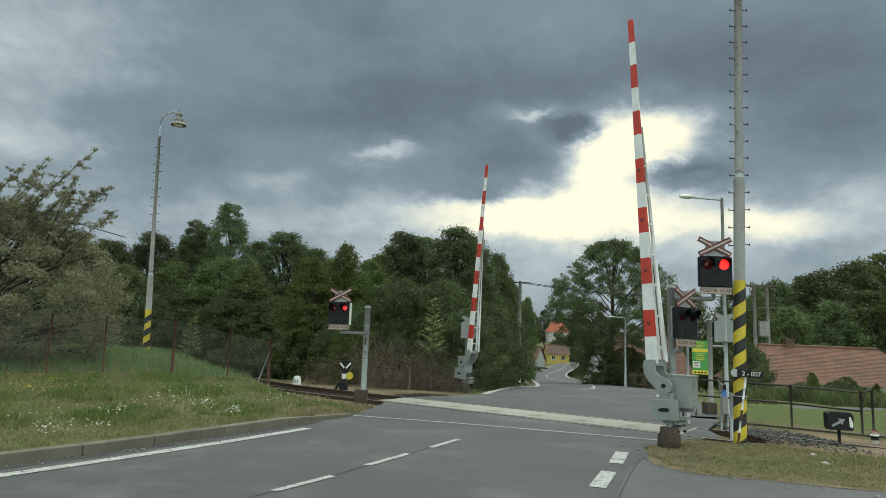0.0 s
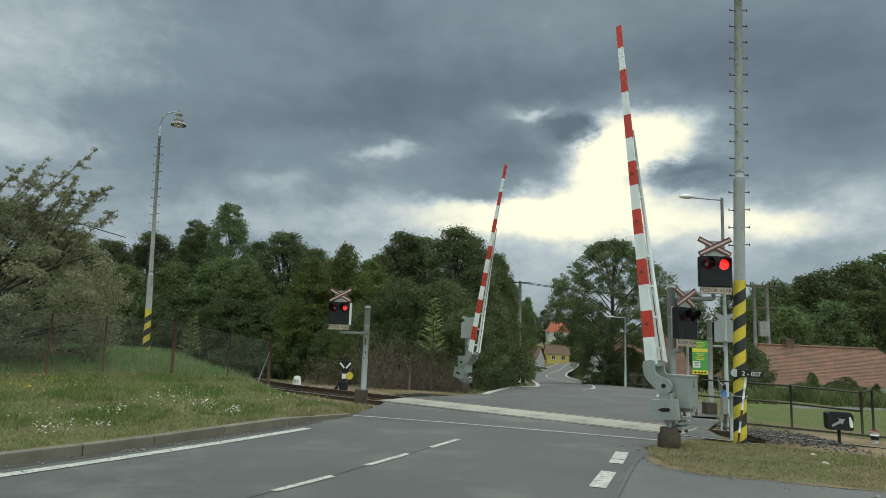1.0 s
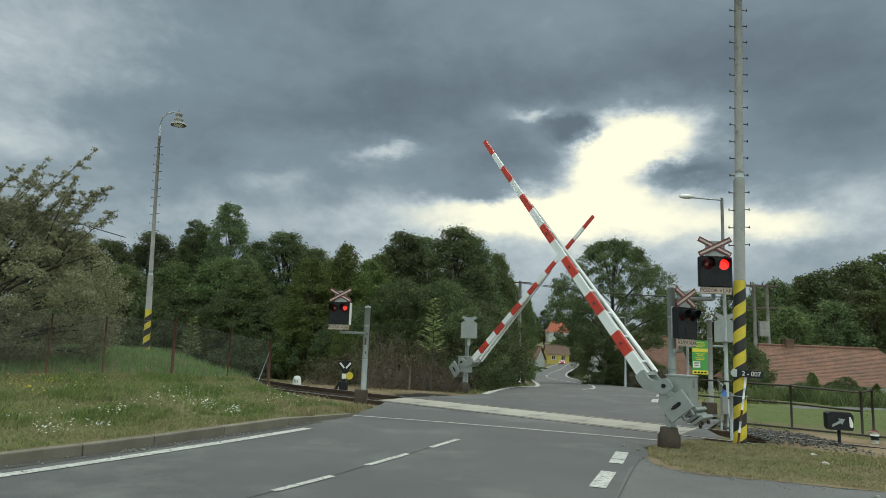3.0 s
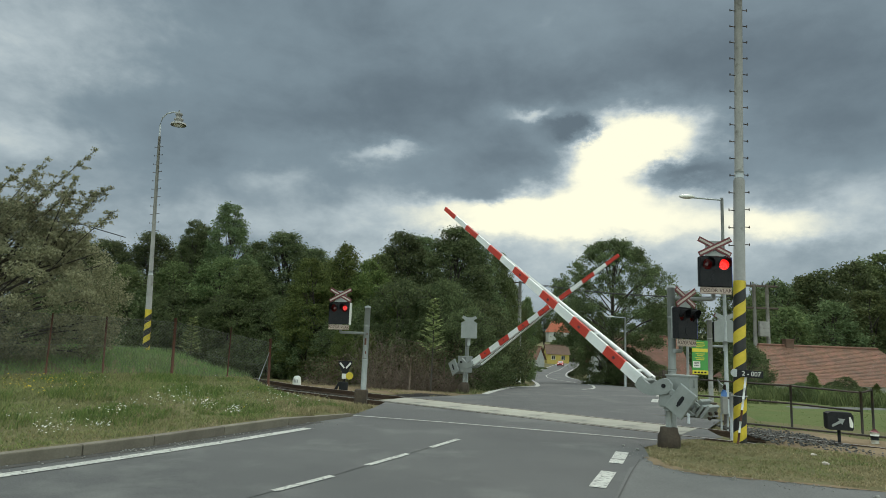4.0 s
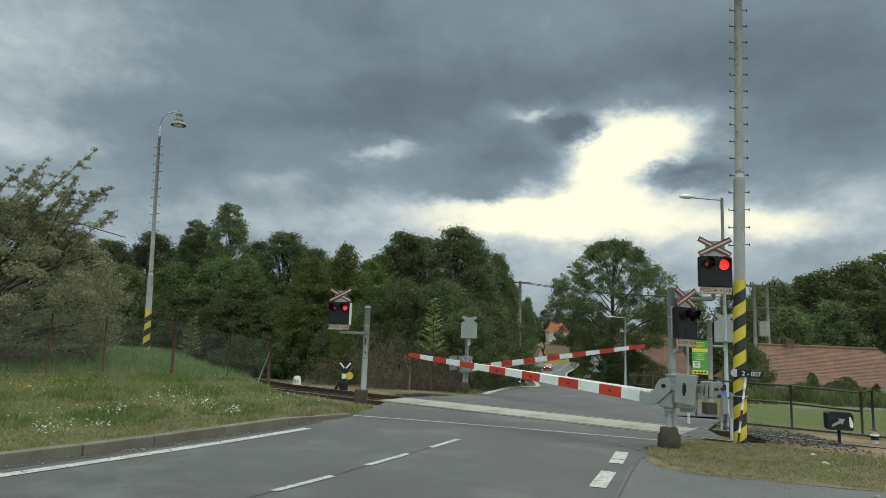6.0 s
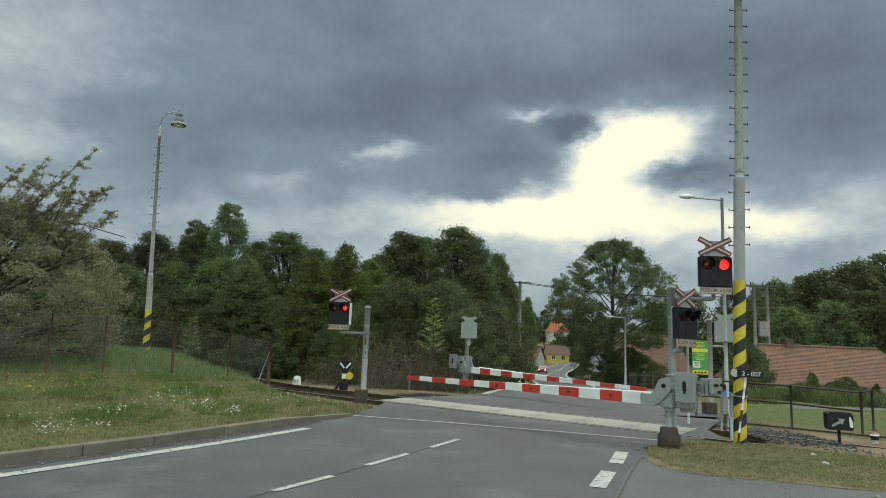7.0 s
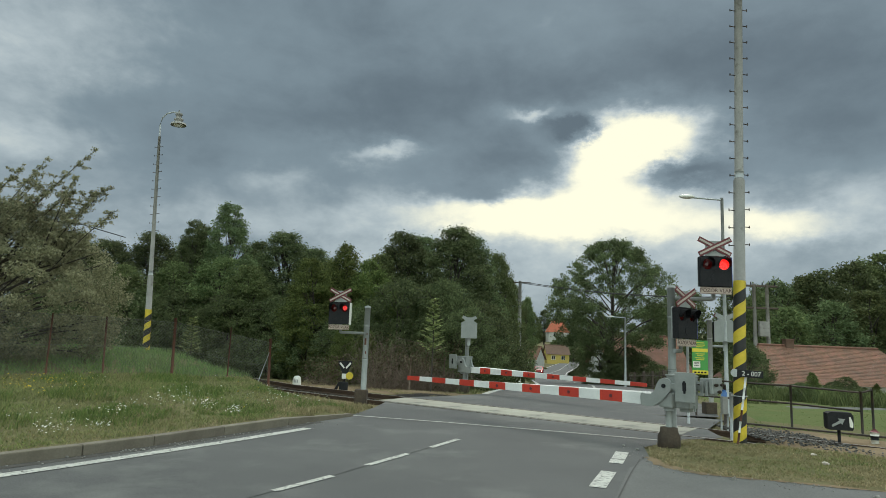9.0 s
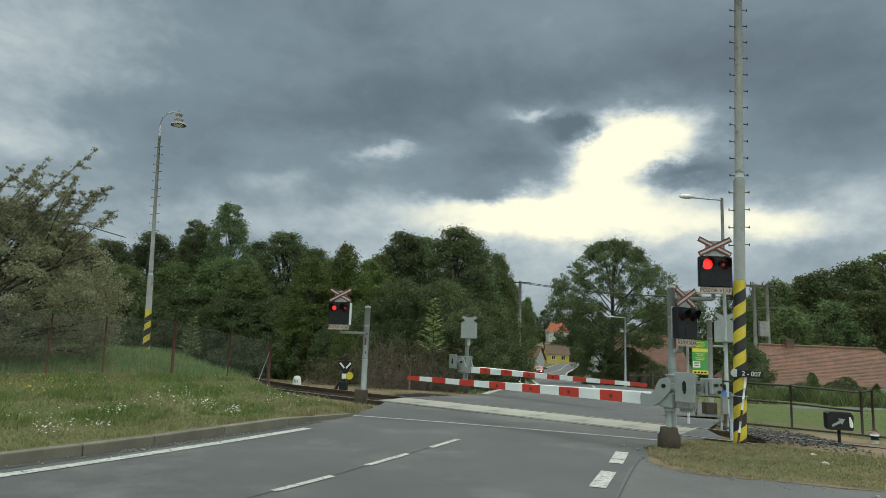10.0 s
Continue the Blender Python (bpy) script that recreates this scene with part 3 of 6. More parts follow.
# ---- the railway ----
def railway():
    t = thing("railway_track", Matrix(), "single railway track with rusty rails on dark ballast", "railway track", kind="structure")
    for off in (-0.75, 0.75):
        bm = bmesh.new()
        xs = np.linspace(-16, 16, 49)
        prof = [(-0.06, 0), (0.06, 0), (0.06, 0.012), (0.012, 0.03), (0.012, 0.1), (0.035, 0.11), (0.035, 0.15), (-0.035, 0.15), (-0.035, 0.11), (-0.012, 0.1), (-0.012, 0.03), (-0.06, 0.012)]
        rings = []
        for x in xs:
            d = Vector((math.cos(track_turn(x)), math.sin(track_turn(x)), 0))
            n = Vector((-d.y, d.x, 0))
            c = Vector((x, track_y(x), 0)) + n * off
            z0 = -0.142
            rings.append([bm.verts.new(c + n * u + Vector((0, 0, z0 + w))) for u, w in prof])
        for a, b in zip(rings, rings[1:]):
            for k in range(12):
                f = bm.faces.new((a[k], a[(k + 1) % 12], b[(k + 1) % 12], b[k]))
                f.material_index = 1 if k == 6 else 0
        part("rail", bm, [RAIL, RAIL_TOP], t)
    bm = bmesh.new()
    box(bm, -0.12, 0.12, -1.25, 1.25, -0.27, -0.146, bevel=0.01)
    me = None
    for x in list(np.arange(-15, -1.9, 0.52)) + list(np.arange(6.2, 15, 0.52)):
        ang = track_turn(x)
        m = Matrix.Translation((x, track_y(x), 0)) @ Matrix.Rotation(ang, 4, "Z")
        if me is None:
            me = part("sleeper", bm, SLEEPER, t, m=m).data
        else:
            share("sleeper", me, t, m)
    # pale panels between and beside the rails
    c = thing("crossing_deck", Matrix(), "pale worn crossing panels between the rails", "crossing panels", kind="structure")
    x0, x1, n = -1.2, 5.15, 7
    for k in range(n):
        xa, xb = x0 + (x1 - x0) * k / n, x0 + (x1 - x0) * (k + 1) / n
        a, b = Vector((xa, track_y(xa), 0)), Vector((xb, track_y(xb), 0))
        d = b - a
        bm = bmesh.new()
        box(bm, 0.004, d.length - 0.004, -0.62, 0.62, -0.15, 0.012, bevel=0.008)
        part("panel", bm, PANEL, c, m=Matrix.Translation(a) @ Matrix.Rotation(math.atan2(d.y, d.x), 4, "Z"))
    # loose stones
    rng = np.random.default_rng(5)
    V, F = [], []
    cube = np.array([(-1, -1, -.6), (1, -.8, -.6), (.8, 1, -.6), (-.9, .9, -.6), (-.7, -.6, .6), (.6, -.7, .7), (.7, .6, .5), (-.6, .7, .6)])
    quads = np.array([(0, 3, 2, 1), (4, 5, 6, 7), (0, 1, 5, 4), (1, 2, 6, 5), (2, 3, 7, 6), (3, 0, 4, 7)])
    spans = ((-9, -1.8, 2600), (6.25, 7.7, 1100))
    for xa, xb, cnt in spans:
        for _ in range(cnt):
            x = rng.uniform(xa, xb)
            o = rng.uniform(-1.5, 1.6) if xa < 0 else rng.triangular(-0.6, 1.3, 2.2)
            y = float(track_y(x)) + o / 0.85
            s = rng.uniform(0.018, 0.042) * (0.6 if xa > 0 else 1.0)
            a = rng.uniform(0, 6.28)
            R = np.array([(math.cos(a), -math.sin(a), 0), (math.sin(a), math.cos(a), 0), (0, 0, 1)])
            k = len(V) * 8
            z = float(np.interp(y, PROFILE_Y, PROFILE_Z)) - (0.165 if xa < 0 else 0.02) + rng.uniform(0, 0.035)
            V.append((cube * rng.uniform(0.7, 1.2, (8, 3))) @ R.T * s + (x, y, z))
            F.append(quads + k)
    ob = from_arrays("ballast", np.concatenate(V), np.concatenate(F), STONE)
    tagged(ob, "loose grey ballast stones round the rails", "ballast", kind="stuff")


railway()


# ---- lifting barriers ----
BOOM_OFF, BOOM_START, BOOM_END = -0.24, 0.37, 6.86
PIVOT_Z = 0.96


def barrier(m, label, mirror=False):
    t = thing("crossing_barrier", m, label, "barrier", group="lifting barriers of the crossing")
    bm = bmesh.new()
    # rounded footing
    ring = [(0.175, 0), (0.195, 0.03), (0.19, 0.2), (0.155, 0.26), (0.15, 0.33), (0.1, 0.34)]
    tube(bm, [(0, 0, z - 0.06) for r, z in ring], [r for r, z in ring], 8)
    part("footing", bm, DARK_CONCRETE, t, "dark weathered concrete footing")
    bm = bmesh.new()
    tube(bm, [(0, 0, 0.2), (0, 0, 0.64)], 0.052, 14)
    tube(bm, [(0, 0, 0.55), (0, 0, 0.6)], 0.085, 14)
    part("post", bm, GREY, t)
    # housing of the drive, with lid and lock plates
    bm = bmesh.new()
    box(bm, -0.36, 0.05, -0.33, -0.02, 0.6, 1.13, bevel=0.02)
    box(bm, -0.37, 0.06, -0.34, -0.01, 1.12, 1.15, bevel=0.008)
    box(bm, -0.30, -0.14, -0.26, -0.1, 0.54, 0.6, bevel=0.01)
    h = part("housing", bm, GREY, t)
    for z0, z1 in ((0.56, 0.66), (0.95, 1.08)):
        bm = bmesh.new()
        box(bm, -0.385, -0.36, -0.2, -0.16, z0, z1)
        part("hinge", bm, GREY, h)
    bm = bmesh.new()
    box(bm, -0.12, 0.12, -0.03, 0.12, 0.6, 0.86, bevel=0.03)
    part("bearing_block", bm, GREY, t)
    # the moving arm, about the pivot
    arm = bmesh.new()
    s_curve = [(-0.13, 0.05), (-0.09, 0.11), (0.0, 0.135), (0.08, 0.1), (0.13, 0.02), (0.17, -0.09), (0.24, -0.15), (0.33, -0.155), (0.42, -0.14), (0.44, -0.2), (0.43, -0.34), (0.34, -0.36), (0.2, -0.345), (0.08, -0.28), (-0.03, -0.17), (-0.12, -0.07)]
    outline(arm, s_curve, 0.10, 0.16)
    outline(arm, s_curve, -0.24, -0.19)
    box(arm, 0.33, 0.4, -0.2, 0.11, -0.33, -0.16)
    box(arm, -0.45, 0.0, 0.11, 0.15, -0.05, 0.05, bevel=0.01)
    box(arm, -0.62, 0.0, -0.24, -0.2, -0.06, 0.06, bevel=0.01)
    boom = part("boom", arm, GREY, t, "lifting boom with red and white bands", m=pose(0, 0, PIVOT_Z))
    bm = bmesh.new()
    tube(bm, [(0, 0.155, 0), (0, 0.185, 0)], 0.035, 10)
    part("pivot_bolt", bm, BLACK, boom)
    bm = bmesh.new()
    box(bm, -0.56, -0.22, 0.15, 0.21, -0.24, 0.24, bevel=0.012)
    w = part("counterweight", bm, GREY, boom)
    bm = bmesh.new()
    box(bm, -0.42, -0.36, 0.208, 0.222, -0.06, 0.08)
    box(bm, -0.405, -0.375, 0.208, 0.226, -0.1, 0.1)
    part("lock_slot", bm, BLACK, boom)
    # stacked cast weights with gaps between them, held by rods
    for k in range(3):
        bm = bmesh.new()
        x = -0.73 + 0.078 * k
        high, low = ((0.16, -0.09), (0.1, -0.13), (0.15, -0.1))[k]
        box(bm, x, x + 0.055, -0.42, -0.06, low, high, bevel=0.01)
        part("counterweight", bm, GREY, boom)
    bm = bmesh.new()
    for y, z in ((-0.36, 0.05), (-0.14, 0.05), (-0.25, -0.06)):
        tube(bm, [(-0.79, y, z), (-0.45, y, z)], 0.017, 8)
        tube(bm, [(-0.775, y, z), (-0.75, y, z)], 0.03, 6)
    box(bm, -0.68, -0.5, -0.27, -0.2, -0.035, 0.03)
    part("weight_rod", bm, DARK_IRON, boom)
    for z in (0.06, -0.12):
        bm = bmesh.new()
        box(bm, -0.62, -0.3, 0.0, 0.05, z, z + 0.04)
        part("weight_bar", bm, GREY, boom)
    # banded spar
    n = 14
    L = BOOM_END - BOOM_START
    for k in range(n):
        a, b = k / n, (k + 1) / n
        bm = bmesh.new()
        xa, xb = BOOM_START + L * a, BOOM_START + L * b
        ha, hb = 0.098 - 0.05 * a, 0.098 - 0.05 * b
        wa, wb = 0.035 - 0.012 * a, 0.035 - 0.012 * b
        vs = box(bm, xa, xb, -1, 1, -1, 1)
        for v in vs:
            lo = abs(v.co.x - xa) < 1e-4
            v.co.z = BOOM_OFF + v.co.z * (ha if lo else hb)
            v.co.y = 0.06 + v.co.y * (wa if lo else wb)
        red = k % 2 == 1
        part("band", bm, BOOM_RED if red else BOOM_WHITE, boom, "red band" if red else "white band")
        if red and k < 8:
            bm = bmesh.new()
            xm = (xa + xb) / 2
            tube(bm, [(xm, 0.06 + wa, BOOM_OFF), (xm, 0.075 + wa, BOOM_OFF)], 0.03, 10)
            part("reflector", bm, SIGN_RED, boom)
    # stiffening rail behind the spar
    bm = bmesh.new()
    end = 4.7
    tube(bm, [(0.4, -0.32, BOOM_OFF + 0.05), (end, -0.03, BOOM_OFF + 0.03)], [0.05, 0.028], 4)
    tube(bm, [(0.4, -0.32, BOOM_OFF - 0.06), (end, -0.03, BOOM_OFF - 0.04)], [0.04, 0.022], 4)
    part("stiffener", bm, BOOM_WHITE, boom, "weathered white stiffening rail")
    for k in range(7):
        x = 0.65 + 0.55 * k
        y = -0.32 + 0.29 * (x - 0.4) / (end - 0.4)
        bm = bmesh.new()
        box(bm, x - 0.02, x + 0.02, y, 0.04, BOOM_OFF + 0.02, BOOM_OFF + 0.05)
        part("bracket", bm, BOOM_WHITE, boom)
    if mirror:
        for o in t.children_recursive:
            o.data.transform(Matrix.Diagonal((1, -1, 1, 1)))
            o.data.flip_normals()
    return t, boom


BARRIER_NEAR, BOOM_NEAR = barrier(pose(3.915, 10.89, 0.069, 0, 0, 132.3), "grey lifting crossing barrier with red and white boom beside the road")
BARRIER_FAR, BOOM_FAR = barrier(pose(0.892, 21.92, -0.03, 0, 0, 312.3), "grey lifting crossing barrier with red and white boom past the track", mirror=True)


# ---- warning signals ----
def saltire(parent, z, size, y, back=False):
    for s in (-1, 1):
        bm = bmesh.new()
        box(bm, -size / 2, size / 2, -0.012, 0.0, -0.05, 0.05, m=Matrix.Translation((0, y + 0.006 * s, z)) @ Matrix.Rotation(s * radians(27), 4, "Y"), bevel=0.004)
        arm = part("cross_arm", bm, SIGN_RED if not back else GREY, parent)
        bm = bmesh.new()
        box(bm, -size / 2 + 0.02, size / 2 - 0.02, -0.004, 0.0, -0.017, 0.017, m=Matrix.Translation((0, y - 0.014 + 0.006 * s, z)) @ Matrix.Rotation(s * radians(27), 4, "Y"))
        part("cross_stripe", bm, CROSS_WHITE, arm)


def signal_head(parent_m, label, lit=True, glow=None, spot=0.096, back=False, arm_side=1, arm_z=-0.2, arm_len=0.5, arm_back=0.12, low=False):
    """A warning head facing -y. Origin: middle of the board's lower edge."""
    t = thing("warning_signal", parent_m, label, "signal", group="warning signals of the crossing")
    W, Hh = 0.275, 0.56
    holes = [(-0.145, 0.40), (0.145, 0.40)]
    bm = bmesh.new()
    # face plate with two round openings
    pts = [(-W, 0), (W, 0), (W, Hh - 0.03), (W - 0.05, Hh), (-W + 0.05, Hh), (-W, Hh - 0.03)]
    outline(bm, [(x, z) for x, z in pts], 0.05, 0.1)
    # side walls
    box(bm, -W, -W + 0.02, -0.02, 0.06, 0, Hh - 0.03)
    box(bm, W - 0.02, W, -0.02, 0.06, 0, Hh - 0.03)
    part("board", bm, BLACK, t, "black enamelled backing board")
    bm = bmesh.new()
    outline(bm, pts, 0.101, 0.125)
    part("back_cover", bm, GREY, t, "grey steel back cover")
    if not back:
        bm = bmesh.new()
        box(bm, W + 0.002, W + 0.012, -0.02, 0.1, 0, Hh - 0.03)
        part("edge_strip", bm, WHITE if glow else BLUE, t, "pale enamel edge" if glow else "blue enamel edge")
    # front plate: ring pieces round the openings
    bm = bmesh.new()
    r, n = 0.1, 20
    for cx, cz in holes:
        inner = [bm.verts.new((cx + r * math.cos(2 * math.pi * k / n), -0.02, cz + r * math.sin(2 * math.pi * k / n))) for k in range(n)]
        outer = []
        for k in range(n):
            a = 2 * math.pi * k / n
            c, s = math.cos(a), math.sin(a)
            q = 0.13 / max(abs(c), abs(s))
            outer.append(bm.verts.new((cx + q * c, -0.02, cz + q * s)))
        for k in range(n):
            j = (k + 1) % n
            bm.faces.new((inner[k], inner[j], outer[j], outer[k]))
    z0, z1 = 0.27, 0.53
    box(bm, -0.015, 0.015, -0.022, -0.018, z0, z1)
    box(bm, -W + 0.003, W - 0.003, -0.022, -0.018, 0.005, z0)
    part("face_plate", bm, BLACK, t)
    for cx, cz in holes:
        bm = bmesh.new()
        rings = tube(bm, [(cx, 0.03, cz), (cx, 0.022, cz), (cx, 0.016, cz)], [0.1, 0.085, 0.03], 18)
        part("lens", bm, LENS_OFF, t, "unlit dark red lens")
        bm = bmesh.new()
        # hood: upper part of a short tube
        k0 = 12
        a_ = [radians(-20 + 220 * k / k0) for k in range(k0 + 1)]
        rows = []
        for y, ext in ((-0.02, 0.105), (-0.16, 0.108)):
            rows.append([bm.verts.new((cx + ext * math.cos(a), y if y > -0.1 else y * (0.55 + 0.45 * max(math.sin(a), 0)), cz + ext * math.sin(a))) for a in a_])
        for k in range(k0):
            bm.faces.new((rows[0][k], rows[0][k + 1], rows[1][k + 1], rows[1][k]))
        bmesh.ops.solidify(bm, geom=bm.faces[:], thickness=0.006)
        part("hood", bm, BLACK, t)
    lamp = None
    if lit:
        bm = bmesh.new()
        tube(bm, [(0, 0.004, 0), (0, -0.004, 0)], spot, 20)
        lamp = part("lit_lamp", bm, glow or LENS_LIT, t, "glowing red lamp flashing from side to side", m=pose(holes[0][0], 0, holes[0][1]))
    # lower blank lens
    bm = bmesh.new()
    tube(bm, [(0, -0.022, 0.14), (0, -0.03, 0.14)], 0.085, 18)
    part("white_lens", bm, BLACK, t)
    # grey top plate and cross
    bm = bmesh.new()
    cz, arm_w = (Hh + 0.05, 0.27) if low else (Hh + 0.16, 0.33)
    box(bm, -0.16, 0.16, 0.03, 0.05, Hh - 0.01, cz + 0.11)
    part("cross_plate", bm, GREY, t)
    saltire(t, cz, arm_w * 2 - 0.02, 0.02)
    if back:
        for s_ in (-1, 1):
            bm = bmesh.new()
            box(bm, -arm_w, arm_w, 0.128, 0.136, -0.055, 0.055, m=Matrix.Translation((0, 0.004 * s_, cz)) @ Matrix.Rotation(s_ * radians(27), 4, "Y"))
            part("cross_back", bm, GREY, t)
    if low:
        bm = bmesh.new()
        tube(bm, [(0, 0.11, -0.25), (0, 0.11, 0.02)], 0.06, 10)
        if arm_len > 0.1:
            tube(bm, [(0, 0.1, arm_z), (arm_side * arm_len, 0.1, arm_z)], 0.035, 10)
        part("mounting_arm", bm, GREY, t)
        return t, lamp
    bm = bmesh.new()
    box(bm, -W, W, 0.0, 0.015, -0.135, -0.012, bevel=0.003)
    pl = part("name_plate", bm, PLATE, t, "cream plate lettered in brown")
    letters("POZOR VLAK", 0.092, LETTER, pl, pose(0, -0.004, -0.073, 90))
    bm = bmesh.new()
    for z in (-0.128, -0.024):
        box(bm, -W + 0.01, W - 0.01, -0.003, 0.0, z, z + 0.005)
    part("plate_border", bm, LETTER, pl)
    # bracket and arm to the post
    bm = bmesh.new()
    tube(bm, [(0, 0.13, 0.3), (0, 0.13, arm_z), (arm_side * 0.02, arm_back, arm_z), (arm_side * arm_len, arm_back, arm_z)], 0.035, 10)
    box(bm, -0.06, 0.06, 0.08, 0.13, 0.05, 0.3)
    part("mounting_arm", bm, GREY, t)
    return t, lamp


def post(m, h, r, label, material=GREY, footing=True, cap=True):
    t = thing("signal_post", m, label, "post", group="signal posts of the crossing")
    bm = bmesh.new()
    tube(bm, [(0, 0, 0.1), (0, 0, h)], r, 14)
    for z in (h * 0.45, h * 0.8):
        tube(bm, [(0, 0, z), (0, 0, z + 0.04)], r * 1.12, 14)
    part("pole", bm, material, t)
    if "rust" in label:
        for a, z, hh, ww in ((-95, 1.42, 0.16, 0.022), (-80, 1.2, 0.07, 0.015), (-110, 1.05, 0.05, 0.012), (-70, 1.66, 0.05, 0.012)):
            bm = bmesh.new()
            box(bm, -ww, ww, -r - 0.003, -r + 0.012, z, z + hh, m=Matrix.Rotation(radians(a + 90), 4, "Z"), bevel=0.004)
            part("rust_spot", bm, RUST, t)
    if cap:
        bm = bmesh.new()
        tube(bm, [(0, 0, h - 0.005), (0, 0, h + 0.02), (0, 0, h + 0.05)], [r * 1.2, r * 1.15, r * 0.5], 14)
        part("cap", bm, GREY, t)
    if footing:
        bm = bmesh.new()
        box(bm, -0.2, 0.1, -0.15, 0.15, -0.1, 0.34, bevel=0.025)
        part("footing", bm, DARK_CONCRETE, t, "dark concrete footing")
    return t


# positions from the plan: the tall head hangs from an arm of the post by the near barrier
post(pose(4.13, 11.29, 0.05), 2.69, 0.068, "grey steel signal post behind the near barrier", footing=False)
SIG_A, LAMP_A = signal_head(pose(4.897, 11.19, 2.78, 0, 0, -3), "black twin red-light warning signal with crossed arms, flashing", arm_side=-1, arm_z=-0.225, arm_len=0.75, arm_back=0.12)
SIG_B, LAMP_B = signal_head(pose(4.33, 11.1, 1.835, 0, 0, 35), "black warning signal turned to the side road", lit=False, arm_side=-1, arm_z=-0.22, arm_len=0.2)
post(pose(-1.82, 15.78, 0.04), 2.34, 0.07, "grey steel signal post with rust spots by the kerb")
SIG_C, LAMP_C = signal_head(pose(-2.51, 15.7, 1.94, 0, 0, -16), "black twin red-light warning signal with crossed arms on an arm", glow=LENS_DIM, spot=0.06, arm_side=1, arm_z=-0.2, arm_len=0.66)
post(pose(0.97, 22.2, -0.1), 1.9, 0.07, "grey steel signal post behind the far barrier", footing=False)
SIG_D, _d = signal_head(pose(1.01, 22.05, 1.74, 0, 0, 180), "back of a grey warning signal facing the far road", lit=False, arm_side=1, arm_z=-0.12, arm_len=0.05, back=True, low=True)
post(pose(7.24, 17.0, -0.05), 2.5, 0.062, "weathered grey signal post past the track", material=CONCRETE)
SIG_E, _e2 = signal_head(pose(7.65, 17.1, 1.88, 0, 0, 176), "back of a grey warning signal past the track", lit=False, arm_side=1, arm_z=-0.12, arm_len=0.4, back=True, low=True)


# ---- tall poles ----
HELIX = 1      # sense of the painted helix


def concrete_pole(m, h, r0, r1, label, joint, hazard_to, lamp=True, turns=4.0):
    t = thing("concrete_pole", m, label, "street lamp pole", group="tall concrete poles")
    bm = bmesh.new()
    rj = r0 + (r1 - r0) * joint / h
    tube(bm, [(0, 0, hazard_to - 0.01), (0, 0, joint - 0.02), (0, 0, joint), (0, 0, joint + 0.02), (0, 0, h)], [r0 + (r1 - r0) * hazard_to / h, rj, rj * 0.98, rj * 0.8, r1 * 0.8], 20)
    part("shaft", bm, CONCRETE, t, "weathered grey concrete shaft with dark streaks")
    bm = bmesh.new()
    tube(bm, [(0, 0, joint + 0.03), (0, 0, joint + 0.16)], rj * 0.84, 20)
    part("band", bm, ZINC, t)
    # hazard paint: one helical band of black on yellow
    n, z0 = 24, -0.1
    pitch = hazard_to / turns
    bm = bmesh.new()
    rows = int((hazard_to - z0) / pitch * 2) + 5
    grid = []
    for i in range(rows):
        ring = []
        for k in range(n + 1):
            z = z0 + pitch * (i * 0.5 - 1.5 + k / n * HELIX)
            z = min(max(z, z0), hazard_to - 0.12)
            r = r0 + (r1 - r0) * max(z, 0) / h + 0.003
            ring.append(bm.verts.new((r * math.cos(2 * math.pi * k / n), r * math.sin(2 * math.pi * k / n), z)))
        grid.append(ring)
    for i in range(rows - 1):
        for k in range(n):
            q = (grid[i][k], grid[i][k + 1], grid[i + 1][k + 1], grid[i + 1][k])
            if (q[0].co - q[3].co).length + (q[1].co - q[2].co).length < 1e-4:
                continue
            f = bm.faces.new(q)
            f.smooth, f.material_index = True, i % 2
    tube(bm, [(0, 0, hazard_to - 0.12), (0, 0, hazard_to)], r0 + (r1 - r0) * hazard_to / h + 0.003, n, caps=False)
    part("hazard_paint", bm, [HAZARD_YELLOW, HAZARD_BLACK], t, "yellow and black hazard stripes")
    # climbing pegs on both sides
    k = 0
    z = hazard_to + 0.65
    while z < h - 0.3:
        r = (r0 + (r1 - r0) * z / h) * (0.8 if z > joint else 1.0)
        for s in (-1, 1):
            bm = bmesh.new()
            zz = z + (0.04 if s > 0 else 0)
            tube(bm, [(s * (r - 0.01), 0, zz), (s * (r + 0.115), 0, zz)], 0.009, 6)
            tube(bm, [(s * (r + 0.105), 0, zz - 0.02), (s * (r + 0.105), 0, zz + 0.03)], 0.009, 6)
            part("peg", bm, DARK_IRON, t)
        z += 0.335
    if lamp:
        bm = bmesh.new()
        pts = [(0, 0, h - 0.2), (0.0, 0, h + 0.45), (0.06, 0, h + 0.75), (0.25, 0, h + 0.95), (0.5, 0, h + 1.0), (0.72, 0, h + 0.97)]
        tube(bm, pts, 0.03, 8)
        a = part("lamp_arm", bm, ZINC, t)
        bm = bmesh.new()
        prof = [(0.03, 1.07), (0.035, 0.95), (0.13, 0.94), (0.14, 0.88), (0.1, 0.86), (0.1, 0.74), (0.17, 0.72), (0.17, 0.66), (0.13, 0.64), (0.15, 0.56), (0.28, 0.53), (0.3, 0.46)]
        tube(bm, [(0.72, 0, h + z) for _, z in prof], [r for r, _ in prof], 16)
        part("lamp_head", bm, CONCRETE, t, "bell-shaped grey lamp head")
        bm = bmesh.new()
        tube(bm, [(0.72, 0, h + 0.47), (0.72, 0, h + 0.42), (0.72, 0, h + 0.39)], [0.22, 0.17, 0.05], 14)
        part("lamp_glass", bm, WHITE, t)
    return t


